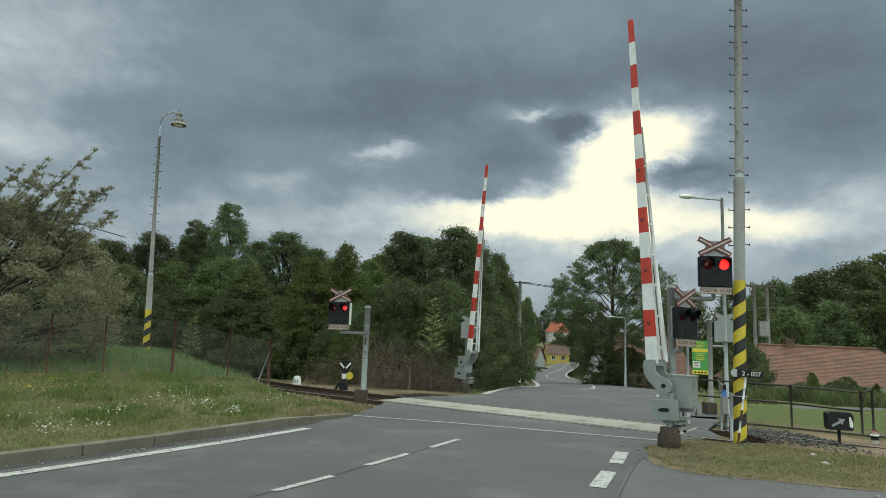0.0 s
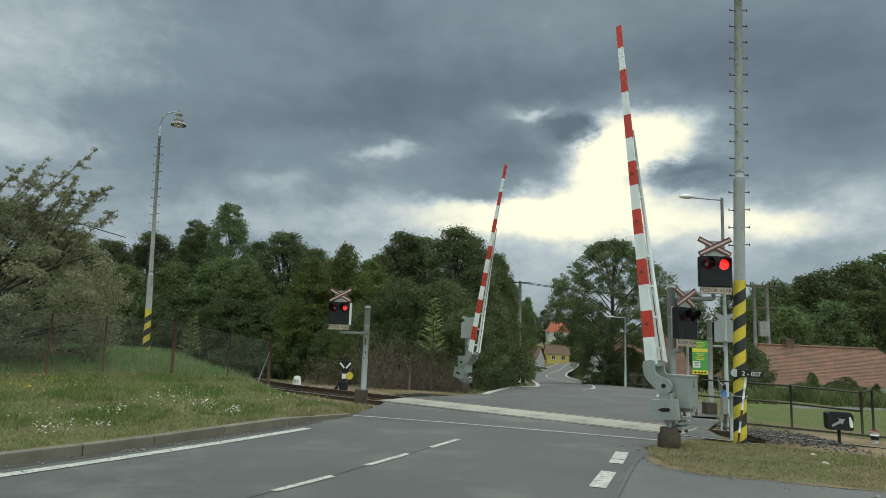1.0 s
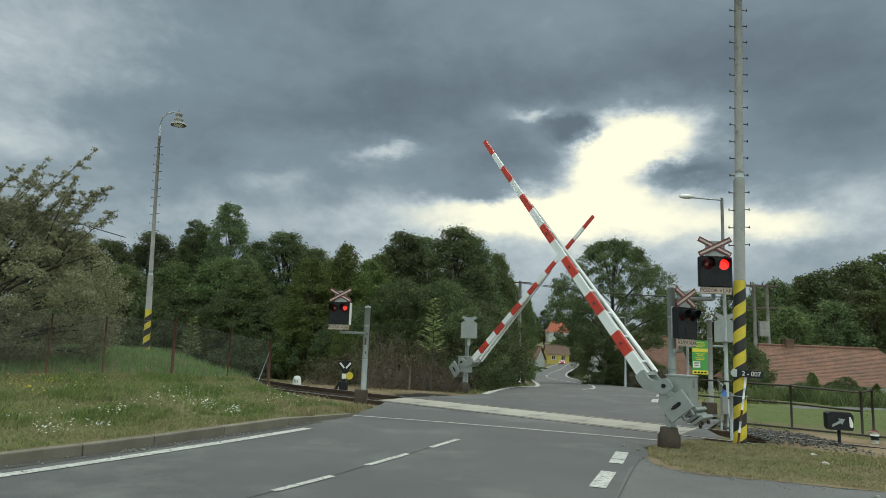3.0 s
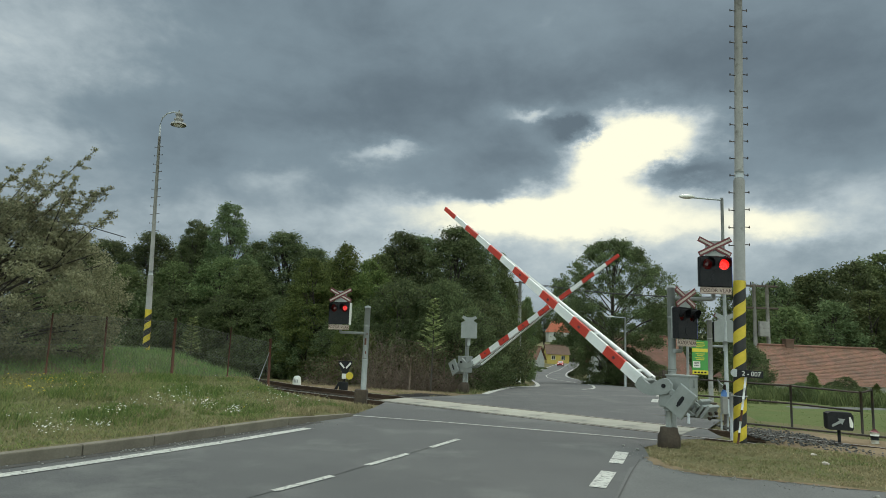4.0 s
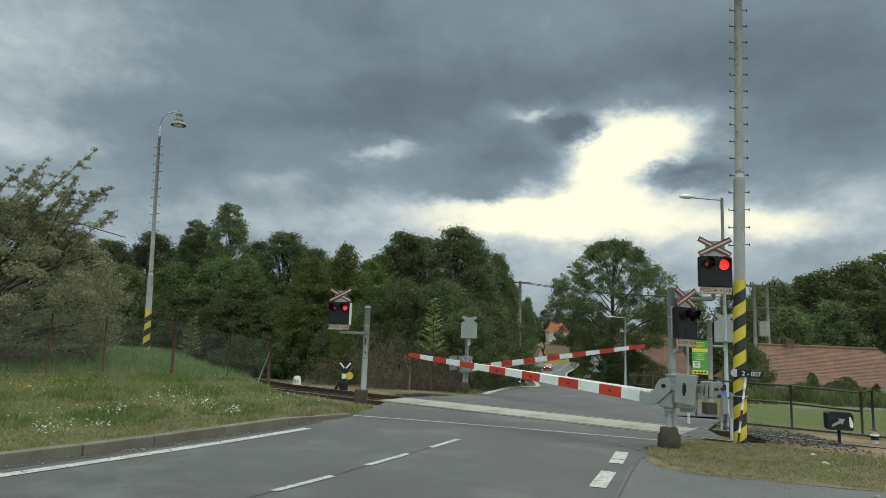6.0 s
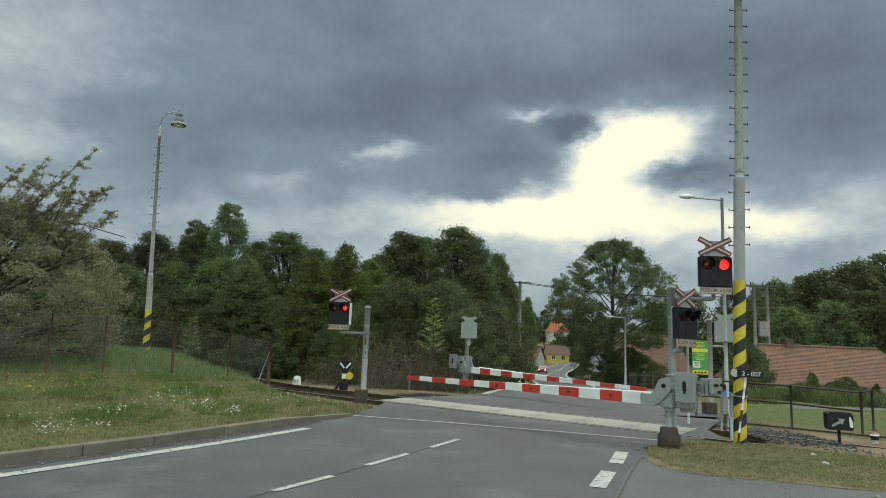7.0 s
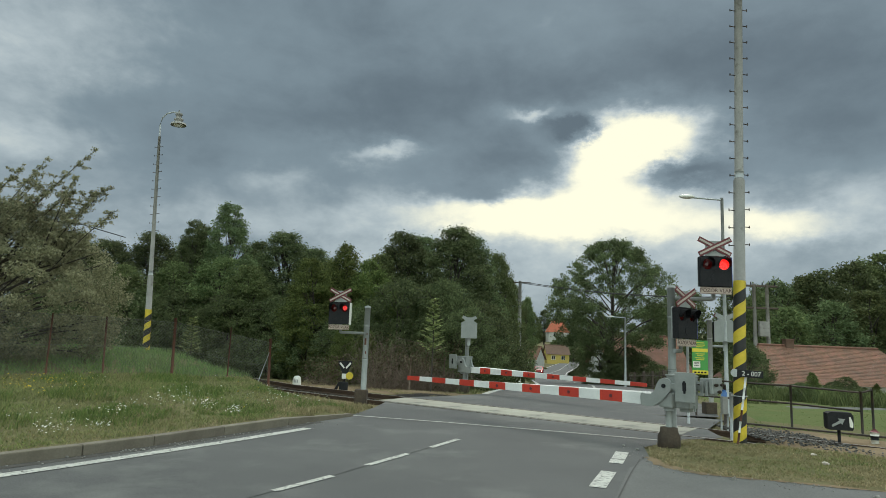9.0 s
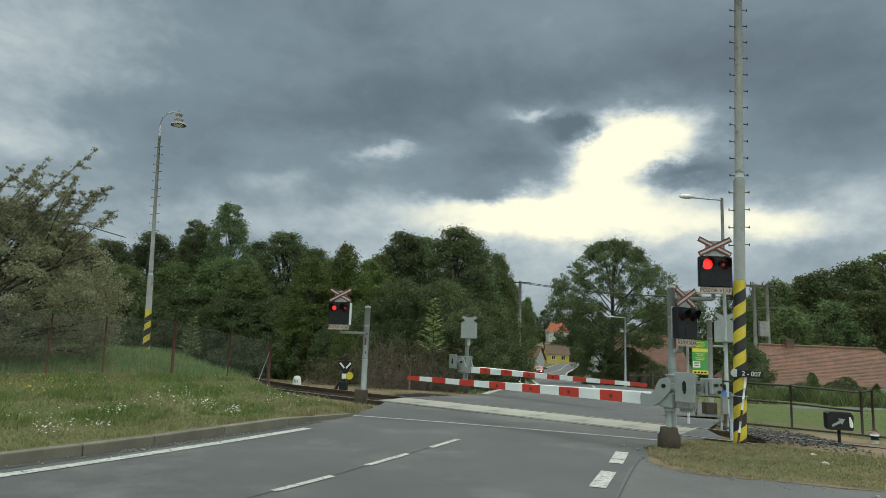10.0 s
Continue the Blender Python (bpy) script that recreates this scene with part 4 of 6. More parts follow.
concrete_pole(pose(5.42, 11.55, 0.1, 0, 1.55, 8), 10.5, 0.108, 0.085, "tall grey concrete pole with yellow and black base", 4.76, 2.84, lamp=False, turns=6.4)
concrete_pole(pose(-11.00, 24.0, 0.62, 0.0, -2.32, 0), 8.55, 0.125, 0.06, "tall concrete street lamp pole on the grassy bank", 3.04, 1.75, turns=3.6)


# ---- trees ----
def leaves(centres, radii, count, size, seed, flat=0.75):
    """Many small pointed leaves gathered in clumps, with a few strays that fray the outline."""
    rng = np.random.default_rng(seed)
    centres, radii = np.asarray(centres, float), np.asarray(radii, float)
    pick = rng.choice(len(centres), count, p=radii ** 2 / np.sum(radii ** 2))
    d = rng.normal(size=(count, 3))
    d *= np.minimum(1.0, 1.75 / np.linalg.norm(d, axis=1))[:, None]
    reach = radii[pick] * np.where(rng.random(count) < 0.2, 0.8, 0.5)
    p = centres[pick] + d * reach[:, None] * (1, 1, flat)
    d /= np.linalg.norm(d, axis=1)[:, None]
    u = rng.normal(size=(count, 3))
    nrm = d * 0.4 + rng.normal(size=(count, 3)) * 0.6 + (0, 0, 0.35)
    v = np.cross(nrm, u)
    v /= np.linalg.norm(v, axis=1)[:, None] + 1e-9
    u = np.cross(v, nrm)
    u /= np.linalg.norm(u, axis=1)[:, None] + 1e-9
    s = size * rng.uniform(0.6, 1.35, count)[:, None]
    tri = np.stack([p + u * s, p - u * s * 0.7 + v * s * 0.62, p - u * s * 0.7 - v * s * 0.62], 1)
    return tri.reshape(-1, 3), np.arange(count * 3).reshape(-1, 3)


def tree(label, h, width, seed, material, trunk=0.2, clear=0.15, clumps=60, count=5000, size=0.16, category="tree", clump_r=0.16, group="trees round the crossing", limb=3, top=0.65, bark=BARK):
    """A tapered trunk with limbs and a crown of leaf clumps. Built at the origin."""
    rng = np.random.default_rng(seed)
    t = thing("tree", Matrix(), label, category, group)
    bm = bmesh.new()
    lean = rng.uniform(-0.04, 0.04, 2) * h
    spine = [Vector((lean[0] * k * k + 0.02 * h * math.sin(k * 5 + seed), lean[1] * k * k, k * h * 0.9)) for k in np.linspace(0, 1, 8)]
    tube(bm, spine, [trunk * (1 - 0.9 * k) for k in np.linspace(0, 1, 8)], 8)
    cs, rs = [], []
    for k in range(clumps):
        f = rng.uniform(clear, 0.98)
        prof = (math.sin(math.pi * min(max((f - clear) / (1 - clear) * (1 - 0.12) + 0.1, 0), 1) ** top)) ** 0.7
        a = rng.uniform(0, 2 * math.pi)
        rad = width / 2 * prof * rng.uniform(0.35, 1.05) ** 0.6
        base = spine[0].lerp(spine[-1], f)
        c = Vector((base.x + rad * math.cos(a), base.y + rad * math.sin(a), f * h))
        r = h * clump_r * rng.uniform(0.35, 1.0) ** 1.3 * (1.0 - 0.3 * f)
        c.z = min(c.z, h - r * 0.6)
        cs.append(c)
        rs.append(r)
        if k % limb == 0:
            s = spine[0].lerp(spine[-1], max(0.05, f - rng.uniform(0.12, 0.3)))
            mid = s.lerp(c, 0.5) + Vector((0, 0, 0.03 * h))
            tube(bm, [s, mid, c], [trunk * 0.28 * (1 - 0.6 * f), trunk * 0.17, 0.012], 5, caps=False)
            for _ in range(3):
                e = c + Vector(rng.normal(size=3)) * r * 0.75
                tube(bm, [c.lerp(mid, 0.25), e], [0.012, 0.004], 3, caps=False)
    part("trunk", bm, bark, t)
    V, F = leaves(cs, rs, count, size, seed + 1)
    V[:, 2] = np.maximum(V[:, 2], 0.05)
    from_arrays("crown", V, F, material, t)
    return t


def plant(proto, x, y, turn, s=1.0, sz=1.0, z=None, label=None):
    zz = float(land(x, y)) if z is None else z
    c = copy_thing(proto, pose(x, y, zz - 0.05, 0, 0, turn))
    c.scale = (s, s, s * sz)
    if label:
        c["label"] = label
    return c


def woods():
    a = tree("dense dark green broadleaf tree", 9.0, 4.4, 11, LEAF_DARK, count=54000, size=0.056, clumps=430, clump_r=0.078, clear=0.05, limb=8)
    b = tree("full mid-green broadleaf tree", 8.0, 3.8, 12, LEAF_MID, count=44000, size=0.055, clumps=380, clump_r=0.078, clear=0.05, limb=8)
    c = tree("slender airy dark tree with open crown", 10.5, 3.2, 13, LEAF_DARK, count=34000, size=0.052, clumps=300, clear=0.24, clump_r=0.05, trunk=0.13, limb=7)
    d = tree("dense dark green shrub reaching the ground", 4.0, 4.5, 14, LEAF_DARK, count=24000, size=0.052, clumps=240, clear=0.03, trunk=0.07, category="shrub", group="shrubs by the track", clump_r=0.15, limb=6)
    e = tree("yellow-green bushy tree by the track", 6.0, 2.6, 15, LEAF_YELLOW, count=32000, size=0.048, clumps=300, clear=0.04, trunk=0.08, clump_r=0.085, limb=7)
    f = tree("distant dark green broadleaf tree", 9.0, 4.8, 16, LEAF_DARK, count=17000, size=0.095, clumps=300, clump_r=0.085, group="distant trees", clear=0.08, limb=10)
    g = tree("distant mid-green broadleaf tree", 8.0, 4.2, 17, LEAF_MID, count=16000, size=0.09, clumps=280, clump_r=0.085, group="distant trees", clear=0.08, limb=10)
    protos = dict(a=a, b=b, c=c, d=d, e=e, f=f, g=g)
    first = set()

    def put(k, x, y, turn, s=1.0, sz=1.0):
        if k not in first:
            first.add(k)
            o = protos[k]
            o.matrix_basis = pose(x, y, float(land(x, y)) - 0.05, 0, 0, turn)
            o.scale = (s, s, s * sz)
        else:
            plant(protos[k], x, y, turn, s, sz)

    west = [("a", -23.7, 36.0, 0, 1.25, 0.51), ("a", -20.4, 35.0, 60, 1.07, 0.69), ("a", -18.4, 35.0, 80, 1.11, 0.73), ("a", -17.4, 37.0, 150, 1.06, 0.85), ("b", -15.3, 31.0, 20, 1.03, 0.65), ("b", -13.4, 31.5, 330, 0.97, 0.73), ("a", -16.3, 39.0, 240, 0.96, 0.91)]
    slender = [("c", -13.3, 33.0, 20, 0.78, 1.00), ("c", -11.5, 33.8, 200, 0.99, 0.89), ("c", -12.8, 34.6, 110, 0.78, 1.00), ("b", -11.5, 31.5, 260, 1.12, 0.66), ("b", -9.1, 30.0, 130, 0.85, 0.77), ("a", -9.3, 38.0, 50, 1.24, 0.74), ("a", -11.4, 39.0, 300, 0.80, 1.11), ("a", -7.4, 38.0, 10, 1.09, 0.74)]
    middle = [("e", -4.6, 29.5, 40, 1.06, 1.00), ("e", -5.7, 28.4, 190, 1.10, 0.82), ("e", -3.1, 28.6, 100, 1.07, 0.86), ("b", -5.3, 32.0, 75, 1.13, 0.63), ("b", -3.5, 33.0, 175, 0.94, 0.85), ("a", -2.3, 34.0, 120, 1.00, 0.88), ("a", 0.4, 33.0, 210, 1.19, 0.77), ("a", -1.0, 35.0, 300, 1.00, 0.90), ("a", 1.9, 34.4, 20, 0.93, 0.96), ("b", 3.4, 37.0, 100, 0.73, 1.31), ("b", 5.1, 44.5, 10, 0.68, 1.36), ("b", 6.5, 49.0, 200, 0.51, 1.63)]
    hill_front = [("g", 38.5, 78.0, 10, 1.50, 1.07), ("g", 40.9, 74.0, 130, 1.96, 0.70), ("f", 46.5, 75.0, 60, 1.91, 0.70), ("g", 52.3, 76.0, 220, 2.21, 0.76), ("f", 56.9, 76.0, 330, 1.93, 0.82)]
    hill = [("f", 27.3, 80.0, 20, 1.50, 0.87), ("g", 33.6, 86.0, 90, 2.02, 0.87), ("f", 42.1, 90.0, 240, 1.68, 1.06), ("f", 46.1, 86.0, 100, 1.93, 0.93), ("g", 51.5, 90.0, 20, 2.31, 0.95), ("f", 53.6, 88.0, 200, 2.17, 0.93), ("f", 59.0, 90.0, 260, 2.36, 0.94), ("g", 64.5, 92.0, 40, 2.83, 0.96), ("f", 69.2, 92.0, 140, 2.41, 1.03)]
    hill_back = [("f", 52.8, 104.0, 70, 2.14, 0.94), ("f", 62.6, 106.0, 0, 2.62, 0.85), ("f", 73.2, 108.0, 90, 2.67, 0.95)]
    # undergrowth at the wood's edge, then shrubs on the slope and by the far road
    edge = [("d", -7.6, 29.4, 0, 0.95, 1.00), ("d", -6.0, 28.8, 90, 0.9, 0.9), ("d", -9.8, 29.5, 40, 1.04, 0.95), ("d", -12.5, 30.6, 300, 1.04, 1.00), ("d", -14.9, 30.8, 20, 1.04, 1.00), ("d", -17.5, 31.0, 80, 1.04, 1.00),
            ("d", 1.1, 25.3, 120, 0.8, 1.00), ("d", 1.9, 28.4, 250, 0.95, 1.00), ("d", 0.0, 27.4, 10, 1.0, 1.15), ("d", -1.9, 27.8, 60, 1.04, 1.10), ("d", -3.5, 27.4, 170, 0.85, 0.95), ("d", 2.4, 32.5, 80, 0.8, 1.10), ("e", -3.7, 24.9, 100, 0.42, 0.95), ("e", -3.0, 25.6, 10, 0.42, 0.9)]
    slope = [("d", 14.8, 30.5, 20, 0.52, 1.2), ("d", 17.5, 27.5, 60, 0.3, 0.9), ("d", 18.5, 30.0, 160, 0.24, 0.9), ("d", 20.6, 31.0, 30, 0.19, 0.9), ("e", 17.3, 29.5, 70, 0.26, 0.8), ("e", 22.6, 33.0, 210, 0.2, 0.8), ("d", 14.2, 25.0, 160, 0.25, 0.8), ("d", 19.5, 30.0, 250, 0.22, 0.9), ("d", 22.0, 35.0, 20, 0.25, 0.8), ("d", 15.9, 33.0, 120, 0.5, 1.2), ("d", 13.9, 55.0, 10, 1.0, 0.9), ("d", 16.4, 56.0, 70, 1.1, 0.8), ("d", 18.3, 58.0, 200, 1.0, 0.8), ("d", 20.6, 60.0, 300, 0.9, 0.7)]
    for r in west + slender + middle + hill_front + hill + hill_back + edge + slope:
        put(*r)
    for k, (x, y) in enumerate(((6, 112), (2, 125), (10, 140), (14, 165), (22, 205), (60, 205), (70, 215), (30, 235), (58, 240), (36, 268), (64, 275), (74, 290), (30, 290), (46, 312), (53, 322), (40, 306), (61, 326), (34, 302), (69, 322), (0, 170), (60, 170), (50, 140), (42, 112), (36, 102), (80, 180), (20, 250))):
        put("fg"[k % 2], x, y, 47 * k, 1.7 if y < 230 else 2.1, 0.95)
    for x, y, k in ((47.0, 262, "g"), (49.6, 263, "f"), (52.2, 262, "g"), (49.0, 232, "f"), (52.4, 236, "g"), (47.2, 244, "g")):
        put(k, x, y, 40 * x, 1.3 if y > 250 else 1.2, 1.0 if y > 250 else 0.8)
    for x, y in ((23.4, 146), (24.2, 147), (17.5, 140), (34, 168), (45, 216), (33, 212), (19.6, 131)):
        put("d", x, y, 31 * x, 0.8, 0.6)
    # the big tree by the road
    big = tree("large spreading roadside tree with dark limbs", 12.9, 11.8, 31, LEAF_DARK, trunk=0.3, clear=0.28, clumps=540, count=86000, size=0.074, clump_r=0.062, limb=14, top=0.75)
    big.matrix_basis = pose(14.95, 56, float(land(14.95, 56)) - 0.1, 0, 0, 30)


def apple_tree(x, y):
    """A dense low crown with many thin leafy shoots that rise and arch out of it."""
    t = tree("old apple tree with dull grey-green leaves and long shoots", 4.0, 6.3, 41, LEAF_APPLE, trunk=0.14, clear=0.0, clumps=420, count=92000, size=0.035, clump_r=0.12, top=0.75, limb=6)
    t.matrix_basis = pose(x, y, float(land(x, y)) - 0.1)
    rng = np.random.default_rng(77)
    ends = [(2.5, -0.2, 5.4, 0.5), (1.9, 0.2, 4.75, 0.4), (3.3, -0.3, 3.85, 0.4), (2.8, 0.1, 4.5, 0.3), (0.45, 0.2, 5.1, 0.3), (1.1, 0.1, 5.2, 0.3), (2.0, -0.2, 4.3, 0.3)]
    ends += [(rng.uniform(-2.4, 2.5), rng.uniform(-1.2, 1.0), rng.uniform(3.7, 4.7), rng.uniform(0.1, 0.4)) for _ in range(34)]
    bm = bmesh.new()
    cs, rs = [], []
    for ex, ey, ez, arch in ends:
        a = Vector((ex - rng.uniform(0.6, 1.7), ey + rng.normal() * 0.2, max(2.0, ez - rng.uniform(1.5, 2.1))))
        e = Vector((ex, ey, ez))
        line = [a.lerp(e, f) + Vector((0, 0, arch * 0.9 * f * (1 - f))) for f in np.linspace(0, 1, 9)]
        tube(bm, line, list(np.linspace(0.018, 0.003, 9)), 5, caps=False)
        for f in np.linspace(0.1, 1.0, 30):
            k = min(int(f * 8), 7)
            c = line[k].lerp(line[k + 1], f * 8 - k)
            if rng.random() < 0.4:
                side = c + Vector((rng.normal() * 0.35, rng.normal() * 0.25, rng.uniform(-0.05, 0.3))) * (1.2 - f)
                tube(bm, [c, side], [0.006, 0.002], 3, caps=False)
                for q in (0.4, 0.7, 1.0):
                    cs.append(c.lerp(side, q))
                    rs.append(0.075)
            cs.append(c + Vector(rng.normal(size=3)) * 0.04 * (1.4 - f))
            rs.append(0.05 + 0.08 * (1 - f) * rng.random())
    part("shoot", bm, BARK, t, "long arching shoots")
    V, F = leaves(cs, rs, 36000, 0.03, 78)
    from_arrays("shoot_leaf", V, F, LEAF_APPLE, t)
    # red-brown fruit and withered leaves in the crown
    V, F = leaves(cs[::3], [r * 1.4 for r in rs[::3]], 260, 0.03, 79)
    tagged(from_arrays("withered_foliage", V, F, RUST, t), kind="stuff")


apple_tree(-11.6, 16.0)


woods()


# ---- ground cover ----
def surface_patch(name, pts, lift, material, label, category, step=0.4):
    """A sheet that lies on the ground inside an outline of four corners."""
    a, b, c, d = [Vector((*p, 0)) for p in pts]
    n = max(2, int((b - a).length / step))
    m = max(2, int((d - a).length / step))
    V, F = [], []
    rng = np.random.default_rng(len(label))
    for i in range(n + 1):
        for j in range(m + 1):
            q = a.lerp(b, i / n).lerp(d.lerp(c, i / n), j / m)
            if i in (0, n) or j in (0, m):
                q = q + Vector((rng.uniform(-0.15, 0.15), rng.uniform(-0.15, 0.15), 0))
            edge = i in (0, n) or j in (0, m)
            V.append((q.x, q.y, float(land(q.x, q.y)) + (lift if not edge else -0.015)))
    for i in range(n):
        for j in range(m):
            k = i * (m + 1) + j
            F.append((k, k + m + 1, k + m + 2, k + 1))
    return tagged(from_arrays(name, V, F, material, smooth=True), label, category, kind="structure")


surface_patch("dirt_strip", [(-8.5, 23.8), (0.8, 18.9), (1.6, 21.2), (-7.5, 26.0)], 0.03, DIRT, "dry trodden dirt strip beyond the track", "dirt")
surface_patch("cinder_patch", [(-1.9, 19.3), (-0.6, 18.5), (1.2, 20.4), (-0.9, 21.0)], 0.06, CINDER, "dark cinder patch beside the rails", "dirt")
surface_patch("ballast_bed", [(5.6, 13.0), (13.5, 5.8), (15.0, 7.6), (6.6, 15.6)], 0.02, CINDER, "dark fine ballast bed of the track", "ballast")
surface_patch("corner_dirt", [(-2.7, 13.4), (-1.8, 13.65), (-1.5, 16.5), (-3.1, 17.0)], 0.014, DIRT, "dry crumbly dirt round the post at the kerb's end", "dirt", step=0.25)


def track_fill():
    """Dirt that has buried the sleepers nearly up to the rail heads."""
    rng = np.random.default_rng(12)
    V, F, n, m = [], [], 40, 16
    for i in range(n + 1):
        x = 6.5 + 8.0 * i / n
        for j in range(m + 1):
            o = -1.7 + 4.4 * j / m
            y = float(track_y(x)) + o / 0.85
            edge = i == 0 or j in (0, m)
            z = -0.02 + 0.02 * math.sin(x * 3.1 + o * 2) * math.sin(o * 2.7 - x) + rng.uniform(-0.012, 0.012)
            V.append((x + rng.uniform(-0.06, 0.06), y, -0.2 if edge else z))
    for i in range(n):
        for j in range(m):
            k = i * (m + 1) + j
            F.append((k, k + m + 1, k + m + 2, k + 1))
    tagged(from_arrays("track_fill", V, F, DIRT, smooth=True), "brown dry dirt that fills the track up to the rail heads", "dirt", kind="structure")


track_fill()
surface_patch("lawn", [(7.6, 16.1), (15.5, 10.8), (26, 30), (10.9, 30)], 0.014, LAWN_SOIL, "green mown lawn past the railing", "lawn", step=0.9)
surface_patch("ballast_bed_west", [(-9.5, 22.3), (-1.7, 16.8), (-1.2, 18.6), (-9.0, 23.9)], 0.02, CINDER, "dark fine ballast bed of the track", "ballast")


def blades(name, count, sample, height, width, material, label, seed, bend=0.35):
    """Thin bent blades of grass as triangles, in tufts."""
    rng = np.random.default_rng(seed)
    tufts = sample(rng, max(1, count // 7))
    pts = np.repeat(tufts, 7, axis=0) + rng.normal(size=(len(tufts) * 7, 2)) * 0.05
    n = len(pts)
    z = land(pts[:, 0], pts[:, 1])
    patch = 0.55 + 0.45 * np.sin(pts[:, 0] * 1.3 + np.sin(pts[:, 1] * 0.9) * 2) * np.sin(pts[:, 1] * 1.1 + 1)
    h = height * rng.uniform(0.45, 1.2, n) * (0.6 + 0.6 * patch)
    a = rng.uniform(0, 2 * math.pi, n)
    w = width * rng.uniform(0.6, 1.3, n)
    side = np.stack([np.cos(a), np.sin(a), np.zeros(n)], 1) * w[:, None]
    la = rng.uniform(0, 2 * math.pi, n)
    tip = np.stack([np.cos(la), np.sin(la), np.zeros(n)], 1) * (h * bend * rng.uniform(0.3, 1.6, n))[:, None]
    base = np.column_stack([pts, z - 0.01])
    up = np.zeros((n, 3))
    up[:, 2] = h
    V = np.stack([base - side, base + side, base + tip * 0.45 + up * 0.62 + side * 0.7, base + tip * 0.45 + up * 0.62 - side * 0.7, base + tip + up], 1).reshape(-1, 3)
    k = np.arange(n)[:, None] * 5
    F = np.concatenate([k + (0, 1, 2), k + (0, 2, 3), k + (3, 2, 4)])
    return tagged(from_arrays(name, V, F, material), label, "grass", kind="stuff")


def inside(test, x0, x1, y0, y1):
    def sample(rng, n):
        out = np.zeros((0, 2))
        while len(out) < n:
            p = np.column_stack([rng.uniform(x0, x1, n * 2), rng.uniform(y0, y1, n * 2)])
            out = np.concatenate([out, p[test(p[:, 0], p[:, 1])]])
        return out[:n]
    return sample


def track_gap(x, y):
    return (y - track_y(x)) * 0.85


FENCE_LINE = [(-4.87, 18.5), (-7.05, 17.0), (-8.15, 15.6), (-9.5, 13.3), (-11.5, 9.4)]


def behind_fence(x, y):
    return beyond(FENCE_LINE, x, y) < 0


on_bank = lambda x, y: (beyond(KERB_LINE, x, y) > 0.19) & (track_gap(x, y) < -2.0 - 1.3 * (1 - smooth(1.2, 4.4, beyond(KERB_LINE, x, y))))
near_bank = lambda x, y: on_bank(x, y) & ~behind_fence(x, y)
blades("verge_grass", 62000, inside(lambda x, y: near_bank(x, y) & (beyond(KERB_LINE, x, y) > 0.32), -10, -1.5, 6, 20), 0.085, 0.006, GRASS, "short uneven meadow grass on the verge", 3, 0.9)
blades("verge_weeds", 11000, inside(lambda x, y: near_bank(x, y) & (track_gap(x, y) < -3.3) & (beyond(KERB_LINE, x, y) > 0.7) & (np.sin(x * 2.3 + 1) * np.sin(y * 1.9) > 0.05), -10, -1.5, 6, 20), 0.15, 0.009, WEED, "darker broad-leaved weed tufts in the verge", 13, 0.6)
blades("verge_dry_grass", 19000, inside(lambda x, y: near_bank(x, y) & ((beyond(KERB_LINE, x, y) < 1.1) | (np.sin(x * 1.9 + y) > 0.3) | (track_gap(x, y) > -2.6)), -10, -1.5, 6, 21), 0.07, 0.005, GRASS_DRY, "dry straw-coloured grass along the kerb", 4, 0.9)
blades("corner_weeds", 9000, inside(lambda x, y: (track_gap(x, y) < -2.0) & (beyond(CORNER_LINE, x, y) > 0.04) & (y > 12.5) & (np.sin(x * 5.1) * np.sin(y * 4.3) > -0.35), -3.4, -1.2, 12.4, 18.5), 0.1, 0.006, GRASS_CORNER, "short dry weeds round the signal post", 21, 0.6)
blades("meadow_grass", 60000, inside(lambda x, y: behind_fence(x, y) & (track_gap(x, y) < -1.4), -24, -4.5, 12, 30), 0.24, 0.008, GRASS_LUSH, "lush bright green grass behind the fence", 5)
on_right = lambda x, y: (beyond(VERGE_LINE, x, y) > 0.03) & (track_gap(x, y) < -1.25) & (x > 3.2)
blades("corner_grass", 46000, inside(lambda x, y: on_right(x, y) & (np.sin(x * 3.7 + np.sin(y * 2.9)) * np.sin(y * 4.1 + x) > -0.72), 3.2, 13, 3, 12.2), 0.042, 0.006, GRASS_CORNER, "short dry grass on the corner verge", 6, 1.1)
blades("corner_green_grass", 7000, inside(lambda x, y: on_right(x, y) & (beyond(VERGE_LINE, x, y) > 0.3) & (np.sin(x * 2.1 + 0.6) * np.sin(y * 2.7 + x) > 0.0), 3.2, 13, 3, 12.2), 0.055, 0.006, GRASS, "short patchy green grass on the corner verge", 7, 0.5)
blades("slope_grass", 70000, inside(lambda x, y: (track_gap(x, y) > 2.2) & (x > np.interp(y, [p[0] for p in ROAD_FAR_R], [p[1] for p in ROAD_FAR_R]) + 0.4), 6.5, 40, 9, 48), 0.055, 0.008, LAWN, "green grass on the slope past the track", 8)
blades("tall_weeds", 20000, inside(lambda x, y: (track_gap(x, y) > 6) & (x > y * 0.47) & (x < y * 0.75) & (np.sin(x * 0.9) * np.sin(y * 0.7 + x * 0.3) > -0.2), 9, 34, 22, 46), 0.55, 0.014, LEAF_MID, "tall green weeds on the slope before the house", 18, 0.5)
surface_patch("garden_path", [(11.2, 20.2), (22, 22.5), (22, 24.2), (11.2, 21.6)], 0.03, ASPHALT_OLD, "narrow grey path across the grass", "path")
